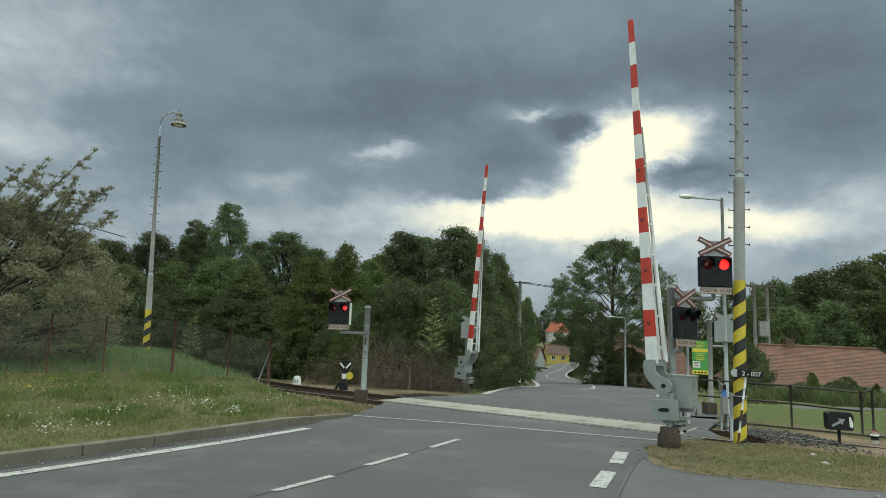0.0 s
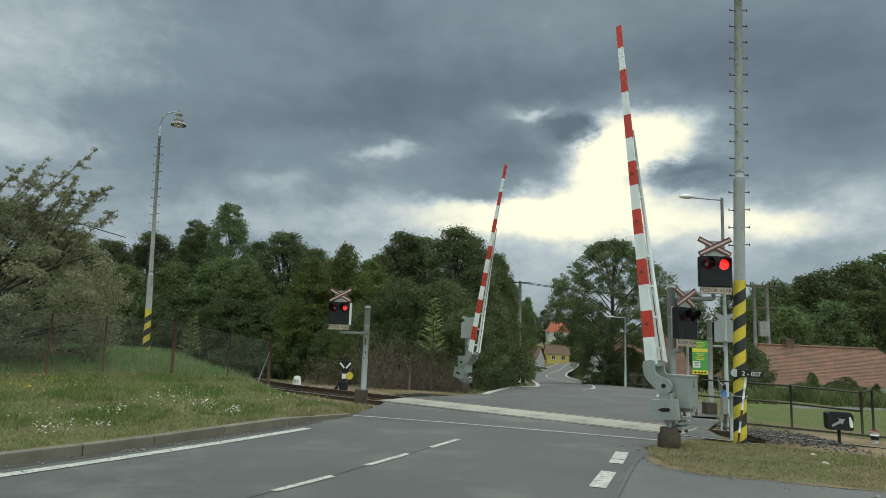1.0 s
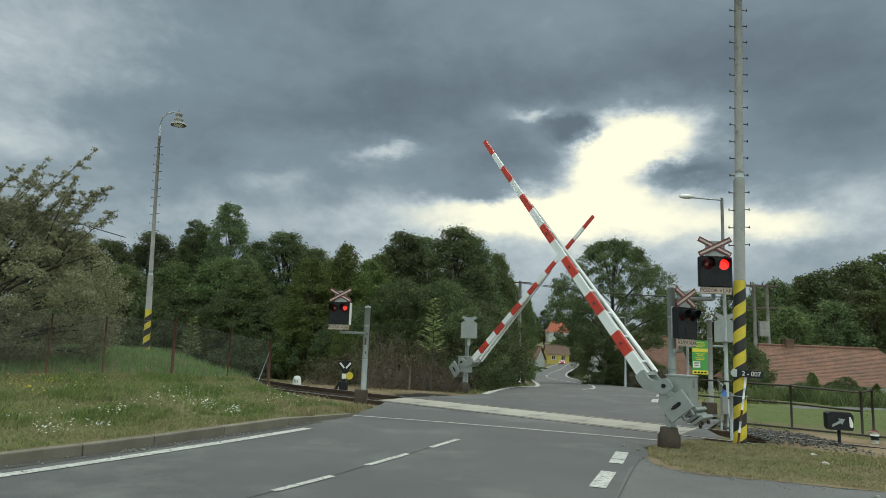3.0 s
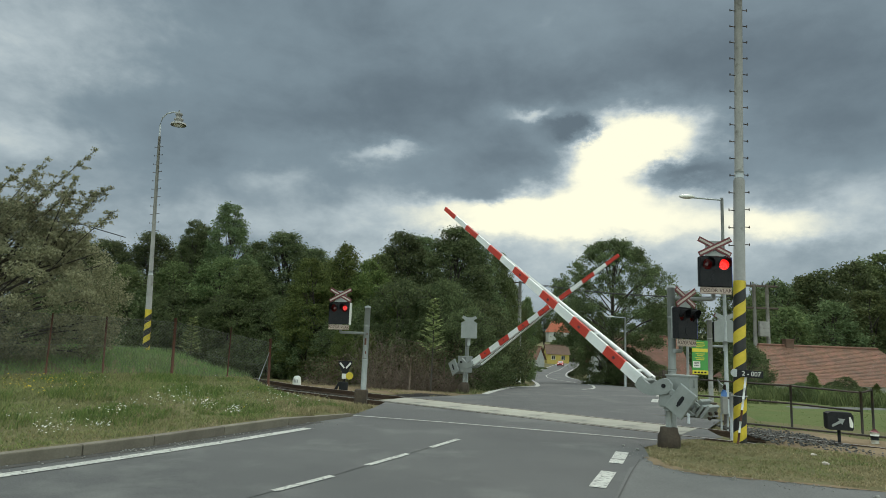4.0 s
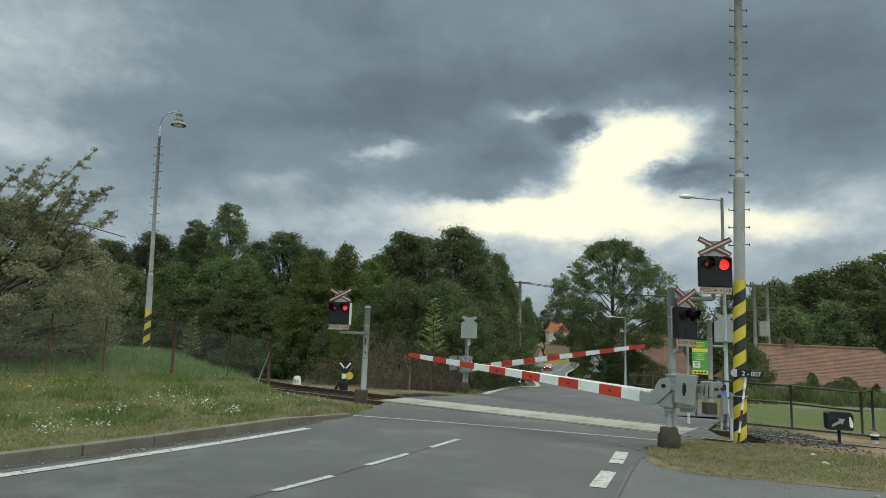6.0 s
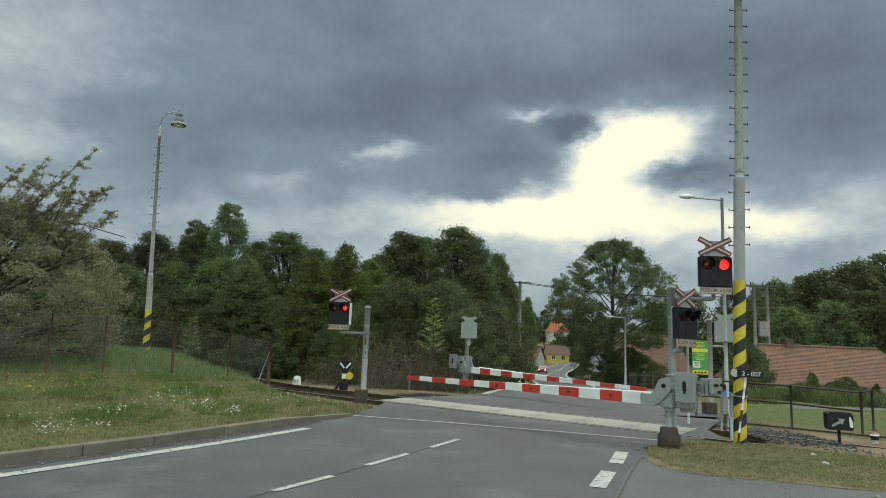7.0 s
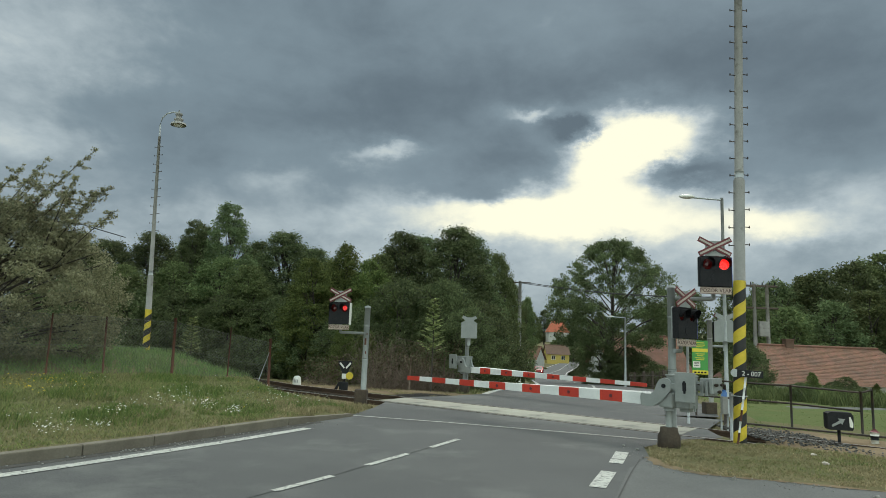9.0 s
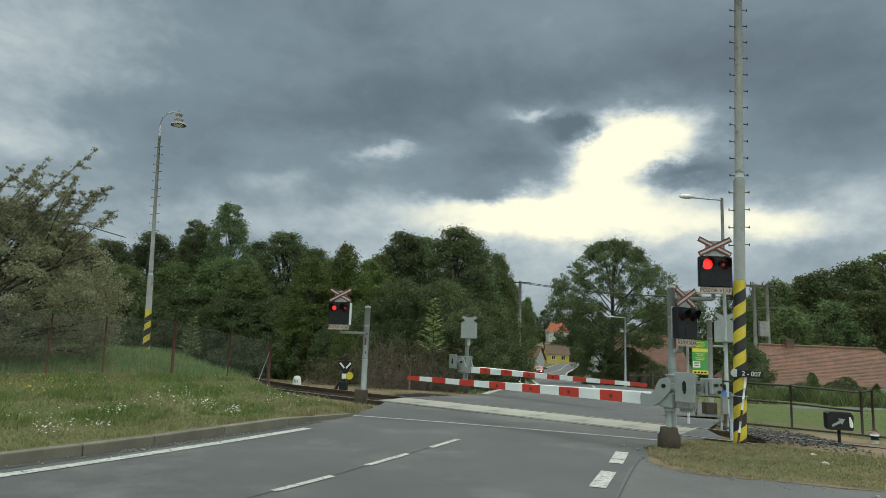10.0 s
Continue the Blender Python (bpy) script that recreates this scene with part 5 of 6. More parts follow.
blades("far_verge_grass", 7000, inside(lambda x, y: (track_gap(x, y) > 2.6) & (x < np.interp(y, [p[0] for p in ROAD_FAR_L], [p[1] for p in ROAD_FAR_L]) - 0.2) & (x > 0.6 - 0.3 * (y - 22)), -2, 5, 20.6, 36), 0.13, 0.009, GRASS, "green grass beside the far barrier", 9)
blades("strip_straw", 5000, inside(lambda x, y: (track_gap(x, y) > 2.0) & (track_gap(x, y) < 4.3) & (x < 0.4) & (np.sin(x * 2.3) * np.sin(y * 3.1 + x) > -0.1), -8, 0.5, 18, 27), 0.08, 0.008, GRASS_DRY, "trodden straw and dry litter beyond the track", 23, 1.2)
blades("track_weeds", 4500, inside(lambda x, y: (np.abs(track_gap(x, y) + 2.0) < 0.4) & ((x < -1.9) | (x > 5.6)), -8, 12, 5, 24), 0.08, 0.006, GRASS_DRY, "dry weeds along the rails", 10)


def flowers(name, spots, size, material, label, seed):
    rng = np.random.default_rng(seed)
    V, F = [], []
    for x, y, spread, n in spots:
        for _ in range(n):
            px, py = x + rng.normal() * spread, y + rng.normal() * spread * 1.3
            if beyond(KERB_LINE, np.array(px), np.array(py)) < 0.3:
                continue
            z = float(land(px, py)) + rng.uniform(0.14, 0.26)
            r = size * rng.uniform(0.6, 1.3)
            t = rng.normal(size=2) * 0.35
            k = len(V)
            V.append((px, py, z + r * 0.2))
            for q in range(6):
                a = q * math.pi / 3 + t[0]
                V.append((px + r * math.cos(a), py + r * math.sin(a), z + r * (t[0] * math.cos(a) + t[1] * math.sin(a))))
            for q in range(6):
                F.append((k, k + 1 + q, k + 1 + (q + 1) % 6))
    return tagged(from_arrays(name, V, F, material), label, "flowers", kind="stuff")


flowers("white_flowers", [(-5.0, 8.6, 0.14, 46), (-4.7, 9.05, 0.1, 34), (-5.6, 9.2, 0.35, 34), (-5.15, 10.6, 0.16, 48), (-4.9, 11.7, 0.2, 46), (-4.3, 11.9, 0.14, 38), (-3.55, 11.4, 0.07, 50), (-4.6, 12.6, 0.6, 40), (-3.4, 13.8, 0.3, 40), (-6.2, 12.0, 0.9, 40), (-2.9, 13.6, 0.4, 22)], 0.012, FLOWER, "white yarrow flower heads in the verge", 1)
flowers("yellow_flowers", [(-7.4, 12.0, 0.4, 120), (-8.0, 12.6, 0.3, 60), (-4.3, 13.4, 0.8, 18)], 0.012, FLOWER_YELLOW, "small yellow flowers in the verge", 2)


# ---- fences ----
def chain_fence():
    t = thing("chain_link_fence", Matrix(), "weathered chain-link fence on rusty posts", "fence")
    H = 1.38
    stops = []
    for (ax, ay), (bx, by) in zip(FENCE_LINE, FENCE_LINE[1:]):
        stops.append((ax, ay))
    stops.append(FENCE_LINE[-1])
    V, F = [], []

    def wire(p, q, r):
        d = q - p
        u = d.cross(Vector((0, 0, 1))).normalized() if abs(d.normalized().z) < 0.99 else Vector((1, 0, 0))
        v = d.cross(u).normalized()
        k = len(V)
        for e in (p, q):
            for a in (0, 2.094, 4.189):
                V.append(e + (u * math.cos(a) + v * math.sin(a)) * r)
        for a in range(3):
            b = (a + 1) % 3
            F.append((k + a, k + b, k + 3 + b, k + 3 + a))

    for (ax, ay), (bx, by) in zip(stops, stops[1:]):
        a, b = Vector((ax, ay, float(land(ax, ay)))), Vector((bx, by, float(land(bx, by))))
        L = (b - a).length
        n = int(L / 0.085)
        rise = Vector((0, 0, H))
        for k in range(-int(H / 0.085), n):
            for s in (1, -1):
                f0, f1 = k * 0.085 / L, (k * 0.085 + H) / L
                z0, z1 = (0, 1) if s > 0 else (1, 0)
                g0, g1 = max(f0, 0), min(f1, 1)
                if g1 <= g0:
                    continue
                za = z0 + (z1 - z0) * (g0 - f0) / (f1 - f0)
                zb = z0 + (z1 - z0) * (g1 - f0) / (f1 - f0)
                wire(a.lerp(b, g0) + rise * za, a.lerp(b, g1) + rise * zb, 0.003)
        wire(a + rise, b + rise, 0.004)
        wire(a + rise * 0.5, b + rise * 0.5, 0.003)
    from_arrays("wire_mesh", V, F, WIRE, t, "sagging diamond wire mesh")
    for k, (x, y) in enumerate(stops):
        z = float(land(x, y))
        bm = bmesh.new()
        r = 0.04 if k in (0, 1) else 0.022
        tube(bm, [(x, y, z - 0.1), (x - 0.04, y, z + H + (0.12 if k in (0, 1) else 0.02))], r, 8)
        part("post", bm, RUST, t)
    for f, k in ((0.45, 0), (0.5, 2)):
        (ax, ay), (bx, by) = stops[k], stops[k + 1]
        x, y = ax + (bx - ax) * f, ay + (by - ay) * f
        z = float(land(x, y))
        bm = bmesh.new()
        tube(bm, [(x, y, z - 0.1), (x, y, z + H)], 0.018, 6)
        part("post", bm, RUST, t)
    x, y = stops[0]
    z = float(land(x, y))
    bm = bmesh.new()
    tube(bm, [(x - 0.32, y - 0.25, z), (x, y, z + 1.25)], 0.011, 6)
    part("brace", bm, ZINC, t)


def pipe_fence():
    t = thing("pipe_railing", Matrix(), "dark rusty pipe railing past the track", "railing")
    pts = [(6.6, 16.4, 0.0), (8.2, 14.9, 0.0), (9.3, 14.1, -0.05), (9.75, 14.4, 0.0)]
    for x, y, z in pts:
        bm = bmesh.new()
        tube(bm, [(x, y, z - 0.3), (x, y, z + 0.93)], 0.027, 8)
        part("post", bm, DARK_IRON, t)
    for h in (0.9, 0.5):
        bm = bmesh.new()
        q = pts if h > 0.8 else pts[:3]
        tube(bm, [(x, y, z + h) for x, y, z in q], 0.022, 8)
        part("rail", bm, DARK_IRON, t)
    bm = bmesh.new()
    a, b = Vector((6.6, 16.0, -0.1)), Vector((9.9, 13.6, -0.1))
    d = b - a
    box(bm, 0, d.length, -0.04, 0.04, 0, 0.07, m=Matrix.Translation(a) @ Matrix.Rotation(math.atan2(d.y, d.x), 4, "Z"), bevel=0.01)
    part("foot_beam", bm, DARK_IRON, t)


def picket_fence():
    t = thing("wooden_fence", Matrix(), "weathered brown wooden board fence along the far road", "fence")
    line = fine_line([(11.6, 32), (13.3, 40), (15.2, 52), (17.2, 66), (19.4, 80)], 0.5)
    bm = bmesh.new()
    box(bm, -0.05, 0.05, -0.012, 0.012, 0.0, 1.05, bevel=0.006)
    me, last, n = None, None, 0
    for x, y in line:
        if last and math.hypot(x - last[0], y - last[1]) < 0.28:
            continue
        m = pose(x, y, float(land(x, y)) + 0.02, 0, 0, 75)
        if me is None:
            me = part("board", bm, WOOD, t, m=m).data
        else:
            share("board", me, t, m)
        last = (x, y)
    for h in (0.25, 0.85):
        bm = bmesh.new()
        tube(bm, [(x + 0.04, y, float(land(x, y)) + h) for x, y in line[::4]], 0.03, 4)
        part("rail", bm, WOOD, t)
    bm = bmesh.new()
    box(bm, -0.06, 0.06, -0.06, 0.06, 0, 1.15, bevel=0.01)
    me = None
    for x, y in line[::8]:
        m = pose(x + 0.1, y, float(land(x, y)))
        if me is None:
            me = part("post", bm, WOOD, t, m=m).data
        else:
            share("post", me, t, m)


chain_fence()
pipe_fence()
picket_fence()


# ---- street furniture ----
def street_lamp(x, y, top, reach, r, label):
    z = float(land(x, y))
    t = thing("street_lamp", pose(x, y, z), label, "street lamp", group="slim street lamps")
    h = top - z
    bm = bmesh.new()
    tube(bm, [(0, 0, -0.1), (0, 0, h * 0.3), (0, 0, h)], [r * 1.5, r * 1.2, r], 12)
    part("pole", bm, ZINC, t)
    bm = bmesh.new()
    tube(bm, [(0, 0, h - 0.06), (-reach * 0.75, 0, h - 0.02)], r * 0.6, 8)
    part("arm", bm, ZINC, t)
    bm = bmesh.new()
    bmesh.ops.create_uvsphere(bm, u_segments=14, v_segments=8, radius=1.0, matrix=Matrix.Translation((-reach * 0.88, 0, h)) @ Matrix.Diagonal((reach * 0.16 + 0.05, 0.1, 0.06, 1)))
    part("lamp_head", bm, WHITE, t, "pale streamlined lamp head", smooth=True)


street_lamp(7.66, 17.0, 5.83, 1.1, 0.04, "slim grey street lamp with a short arm")
street_lamp(14.04, 48.0, 3.89, 1.25, 0.06, "slim grey street lamp by the far road")


def info_sign():
    t = thing("information_sign", pose(5.94, 14.5, 0, 0, 0, 0), "green and yellow information board on a steel post", "sign")
    bm = bmesh.new()
    box(bm, -0.18, 0.18, -0.01, 0.01, 1.1, 1.86, bevel=0.003)
    b = part("board", bm, SIGN_GREEN, t, "green board with a yellow band")
    for z0, z1 in ((1.10, 1.19), (1.60, 1.68)):
        bm = bmesh.new()
        box(bm, -0.18, 0.18, -0.014, -0.011, z0, z1)
        part("yellow_band", bm, SIGN_YELLOW, b)
    bm = bmesh.new()
    box(bm, -0.165, 0.0, -0.016, -0.011, 1.25, 1.39)
    part("white_panel", bm, WHITE, b)
    for k, (z, w) in enumerate(((1.80, 0.2), (1.75, 0.24), (1.71, 0.16), (1.55, 0.2), (1.51, 0.14), (1.46, 0.22), (1.42, 0.18))):
        bm = bmesh.new()
        box(bm, -w / 2, w / 2, -0.015, -0.011, z, z + 0.016)
        part("text_bar", bm, SIGN_YELLOW, b)
    for z in (1.36, 1.33, 1.29):
        bm = bmesh.new()
        box(bm, -0.14, -0.03, -0.019, -0.017, z, z + 0.01)
        part("text_bar", bm, BLACK, b)
    for k in range(4):
        bm = bmesh.new()
        box(bm, -0.14 + 0.075 * k, -0.09 + 0.075 * k, -0.018, -0.015, 1.125, 1.16)
        part("text_bar", bm, BLACK, b)
    bm = bmesh.new()
    tube(bm, [(-0.27, 0.02, -0.1), (-0.27, 0.02, 2.05)], 0.03, 10)
    part("post", bm, ZINC, t)
    bm = bmesh.new()
    box(bm, -0.28, 0.16, 0.012, 0.03, 1.7, 1.74)
    part("bracket", bm, ZINC, t)


info_sign()


def pole_plate():
    t = thing("pole_sign", pose(5.52, 11.39, 1.26, 0, 2.2, 0), "black plate with white digits clamped to the concrete pole", "sign")
    bm = bmesh.new()
    box(bm, -0.2, 0.27, -0.008, 0.008, -0.062, 0.062, bevel=0.004)
    b = part("plate", bm, BLACK, t)
    letters("2 - 007", 0.118, WHITE, b, pose(0.055, -0.0095, 0, 90))
    bm = bmesh.new()
    tube(bm, [(-0.235, 0.02, 0), (-0.235, -0.006, 0)], 0.07, 18)
    part("clamp", bm, ZINC, t)


pole_plate()


def leaning_stake():
    a, b = Vector((5.17, 11.1, 0.08)), Vector((5.42, 11.27, 1.2))
    t = thing("wooden_stake", Matrix(), "peeling white and red wooden stake leaning on the pole", "stake")
    n = 6
    for k in range(n):
        bm = bmesh.new()
        p, q = a.lerp(b, k / n), a.lerp(b, (k + 1) / n)
        tube(bm, [p, q], [0.02, 0.02], 4)
        part("stake_section", bm, BOOM_WHITE if k % 2 == 1 or k > 3 else RUST, t)
    w = thing("wire_tie", Matrix(), "pale wire tied round the concrete pole", "wire")
    bm = bmesh.new()
    tube(bm, [(5.43 + 0.135 * math.cos(u), 11.55 + 0.135 * math.sin(u), 0.86) for u in np.linspace(0, 2 * math.pi, 20)], 0.008, 5)
    part("loop", bm, ZINC, w)


leaning_stake()


def switch_box():
    t = thing("points_indicator", pose(7.66, 12.3, 0.0, 0, 0, -12), "black points indicator box with a white arrow on a post", "railway sign")
    bm = bmesh.new()
    tube(bm, [(0, 0, -0.1), (0, 0, 0.28)], 0.03, 8)
    part("post", bm, BLACK, t)
    bm = bmesh.new()
    outline(bm, [(-0.2, 0.25), (0.2, 0.25), (0.22, 0.3), (0.22, 0.52), (0.18, 0.58), (-0.16, 0.58), (-0.22, 0.55), (-0.22, 0.3)], -0.11, 0.11)
    b = part("box", bm, BLACK, t)
    bm = bmesh.new()
    outline(bm, [(-0.16, 0.34), (-0.145, 0.305), (0.0, 0.385), (0.02, 0.355), (0.07, 0.46), (-0.05, 0.465), (-0.02, 0.43)], -0.118, -0.112)
    part("arrow", bm, GREY, b, "dull grey arrow")
    bm = bmesh.new()
    outline(bm, [(0.15, 0.32), (0.2, 0.3), (0.21, 0.38), (0.17, 0.5), (0.14, 0.5)], -0.118, -0.112)
    part("arrow", bm, WHITE, b, "white arrow")


def marker_post():
    t = thing("marker_post", pose(8.56, 12.63, -0.05), "small white marker post with red cap and black band", "marker")
    for name, z0, z1, r0, r1, m_ in (("base", -0.05, 0.09, 0.07, 0.07, WHITE), ("band", 0.09, 0.17, 0.07, 0.07, BLACK), ("collar", 0.17, 0.24, 0.075, 0.08, WHITE), ("cap", 0.24, 0.3, 0.085, 0.02, SIGN_RED)):
        bm = bmesh.new()
        tube(bm, [(0, 0, z0), (0, 0, z1)], [r0, r1], 12)
        part(name, bm, m_, t)


def points_lever():
    t = thing("points_lever", pose(-3.0, 20.6, 0.0, 0, 0, 8), "black points lever with white bars and a yellow weight", "railway lever")
    bm = bmesh.new()
    box(bm, -0.16, 0.12, -0.1, 0.1, -0.08, 0.2, bevel=0.03)
    outline(bm, [(-0.32, -0.05), (-0.22, -0.05), (-0.1, 0.2), (-0.18, 0.2)], -0.06, 0.06)
    part("stand", bm, BLACK, t)
    bm = bmesh.new()
    tube(bm, [(0, 0, 0.15), (0, 0, 0.55)], 0.03, 8)
    part("mast", bm, BLACK, t)
    bm = bmesh.new()
    outline(bm, [(-0.05, 0.42), (0.05, 0.42), (0.22, 0.78), (0.22, 0.86), (-0.22, 0.86), (-0.22, 0.78)], -0.04, 0.04)
    part("board", bm, BLACK, t)
    for s in (-1, 1):
        bm = bmesh.new()
        box(bm, -0.11, 0.11, -0.05, -0.042, -0.028, 0.028, m=Matrix.Translation((s * 0.1, 0, 0.72)) @ Matrix.Rotation(-s * radians(50), 4, "Y"))
        part("white_bar", bm, WHITE, t)
    bm = bmesh.new()
    tube(bm, [(0.15, 0.0, 0.4), (0.15, -0.1, 0.4)], 0.115, 16)
    part("weight", bm, HAZARD_YELLOW, t, "yellow counterweight disc")
    bm = bmesh.new()
    box(bm, -0.09, 0.05, -0.09, -0.02, 0.3, 0.46, bevel=0.01)
    part("weight", bm, WHITE, t, "white half of the counterweight")


def white_stone():
    t = thing("boundary_stone", pose(-4.87, 22.2, float(land(-4.87, 22.2))), "white painted boundary stone beyond the rails", "stone")
    bm = bmesh.new()
    tube(bm, [(0, 0, -0.1), (0, 0, 0.2), (0, 0, 0.32), (0, 0, 0.36)], [0.155, 0.14, 0.12, 0.06], 8)
    part("stone", bm, WHITE, t)
    bm = bmesh.new()
    for k in range(3):
        box(bm, -0.07 + 0.05 * k, -0.04 + 0.05 * k, -0.15, -0.13, 0.14, 0.24)
    part("text_bar", bm, THIN_PAINT, t)


def thin_stakes():
    for x, y, h in ((-0.97, 21.9, 1.15), (0.2, 23.4, 1.2), (2.9, 30.0, 1.5)):
        t = thing("iron_stake", pose(x, y, float(land(x, y)), 1, 1, 0), "thin old iron stake in the undergrowth", "stake", group="old iron stakes")
        bm = bmesh.new()
        tube(bm, [(0, 0, -0.1), (0, 0, h)], 0.03, 6)
        part("rod", bm, TWIG, t)


def blue_barrel():
    t = thing("blue_container", pose(6.29, 14.1, 0), "small blue plastic container on a grey steel stand", "container")
    bm = bmesh.new()
    tube(bm, [(0, 0, 0.66), (0, 0, 0.74), (0, 0, 0.8)], [0.065, 0.065, 0.03], 12)
    part("lid", bm, BLUE_PLASTIC, t)
    bm = bmesh.new()
    box(bm, -0.06, 0.06, -0.06, 0.06, 0.28, 0.66, bevel=0.015)
    part("body", bm, CONCRETE, t)
    for s in (-1, 1):
        bm = bmesh.new()
        tube(bm, [(0.07 * s, 0, -0.1), (0.07 * s, 0, 0.3)], 0.02, 6)
        part("leg", bm, ZINC, t)
    t = thing("hooked_post", pose(6.62, 14.8, 0), "dark iron post with a bent hook", "post")
    bm = bmesh.new()
    tube(bm, [(0, 0, -0.1), (0, 0, 0.88)], 0.035, 8)
    part("shaft", bm, DARK_IRON, t)
    bm = bmesh.new()
    tube(bm, [(0, 0, 0.84), (-0.1, 0, 0.9), (-0.16, 0, 0.98)], 0.016, 6)
    part("hook", bm, ZINC, t)
    t = thing("steel_stub", pose(5.9, 12.9, 0), "short grey steel stub beside the rails", "post")
    bm = bmesh.new()
    tube(bm, [(0, 0, -0.1), (0, 0, 0.82)], 0.04, 8)
    part("stub", bm, ZINC, t)


def pale_stone(x, y, r, seed):
    rng = np.random.default_rng(seed)
    t = thing("pale_stone", pose(x, y, float(land(x, y)) + r * 0.25, 0, 0, seed * 40), "pale broken stone lying on the verge", "stone", group="loose pale stones")
    bm = bmesh.new()
    bmesh.ops.create_icosphere(bm, subdivisions=2, radius=1.0)
    for v in bm.verts:
        v.co = Vector((v.co.x * r * 1.5, v.co.y * r, v.co.z * r * 0.55)) * rng.uniform(0.8, 1.15)
    part("lump", bm, CROSS_WHITE, t)


for _k, (_x, _y, _r) in enumerate([(3.18, 8.83, 0.05), (5.9, 10.14, 0.045), (5.7, 9.5, 0.05), (7.57, 11.56, 0.08), (5.98, 11.96, 0.09), (6.75, 11.82, 0.06), (-4.38, 8.44, 0.035)]):
    pale_stone(_x, _y, _r, _k)
switch_box(), marker_post(), points_lever(), white_stone(), thin_stakes(), blue_barrel()


def far_sign():
    t = thing("road_sign", pose(7.35, 67, -2.25), "small blue road sign on a grey post", "sign")
    bm = bmesh.new()
    tube(bm, [(0, 0, 0), (0, 0, 2.6)], 0.04, 8)
    part("post", bm, ZINC, t)
    bm = bmesh.new()
    box(bm, -0.35, 0.35, -0.05, -0.03, 1.9, 2.6)
    part("panel", bm, BLUE, t)


far_sign()


# ---- overhead lines ----
def sag(a, b, drop, n=14):
    a, b = Vector(a), Vector(b)
    return [a.lerp(b, k / n) - Vector((0, 0, 4 * drop * (k / n) * (1 - k / n))) for k in range(n + 1)]


def utility_pole(x, y, top, label):
    z = float(land(x, y))
    t = thing("utility_pole", pose(x, y, z), label, "utility pole", group="utility poles")
    h = top - z
    bm = bmesh.new()
    tube(bm, [(0, 0, 1.2), (0, 0, h)], [0.16, 0.1], 10)
    part("shaft", bm, CONCRETE, t)
    for k in range(4):
        bm = bmesh.new()
        tube(bm, [(0, 0, 0.3 * k - 0.2), (0, 0, 0.3 * k + 0.12)], 0.17, 10)
        part("band", bm, WHITE if k % 2 else HAZARD_BLACK, t)
    bm = bmesh.new()
    box(bm, -0.7, 0.7, -0.04, 0.04, h - 0.15, h - 0.07)
    part("crossarm", bm, DARK_IRON, t)


def wires():
    utility_pole(5.25, 42.0, 5.75, "grey concrete utility pole with painted foot")
    for a, b, drop in (((4.9, 42.0, 5.66), (21, 46, 5.55), 0.35), ((5.6, 42.0, 5.66), (22, 47, 5.7), 0.35), ((-24, 28, 8.3), (-15.3, 30, 5.95), 0.05)):
        t = thing("overhead_cable", Matrix(), "black sagging overhead cable between poles", "cable", group="overhead cables")
        bm = bmesh.new()
        tube(bm, sag(a, b, drop), 0.022, 5)
        part("strand", bm, CABLE, t)
    t = thing("transformer_mast", pose(30.5, 60, float(land(30.5, 60))), "twin wooden transformer mast with a grey box", "transformer")
    zt = 8.1 - float(land(30.5, 60))
    for s in (-0.62, 0.62):
        bm = bmesh.new()
        tube(bm, [(s, 0, -0.2), (s, 0, zt)], [0.2, 0.15], 10)
        part("mast", bm, CONCRETE, t)
    for z in (zt - 0.3, zt - 2.4):
        bm = bmesh.new()
        box(bm, -1.6, 1.6, -0.12, 0.12, z, z + 0.18, bevel=0.02)
        part("crossbeam", bm, WOOD, t)
    for s in (-1.4, -0.9, 0.2, 0.9, 1.4):
        bm = bmesh.new()
        tube(bm, [(s, 0, zt - 0.12), (s, 0, zt + 0.18)], [0.07, 0.04], 8)
        part("insulator", bm, BLACK, t)
    bm = bmesh.new()
    box(bm, -0.4, 0.5, -0.5, -0.12, zt - 5.0, zt - 3.6, bevel=0.04)
    part("transformer_box", bm, CONCRETE, t)


wires()


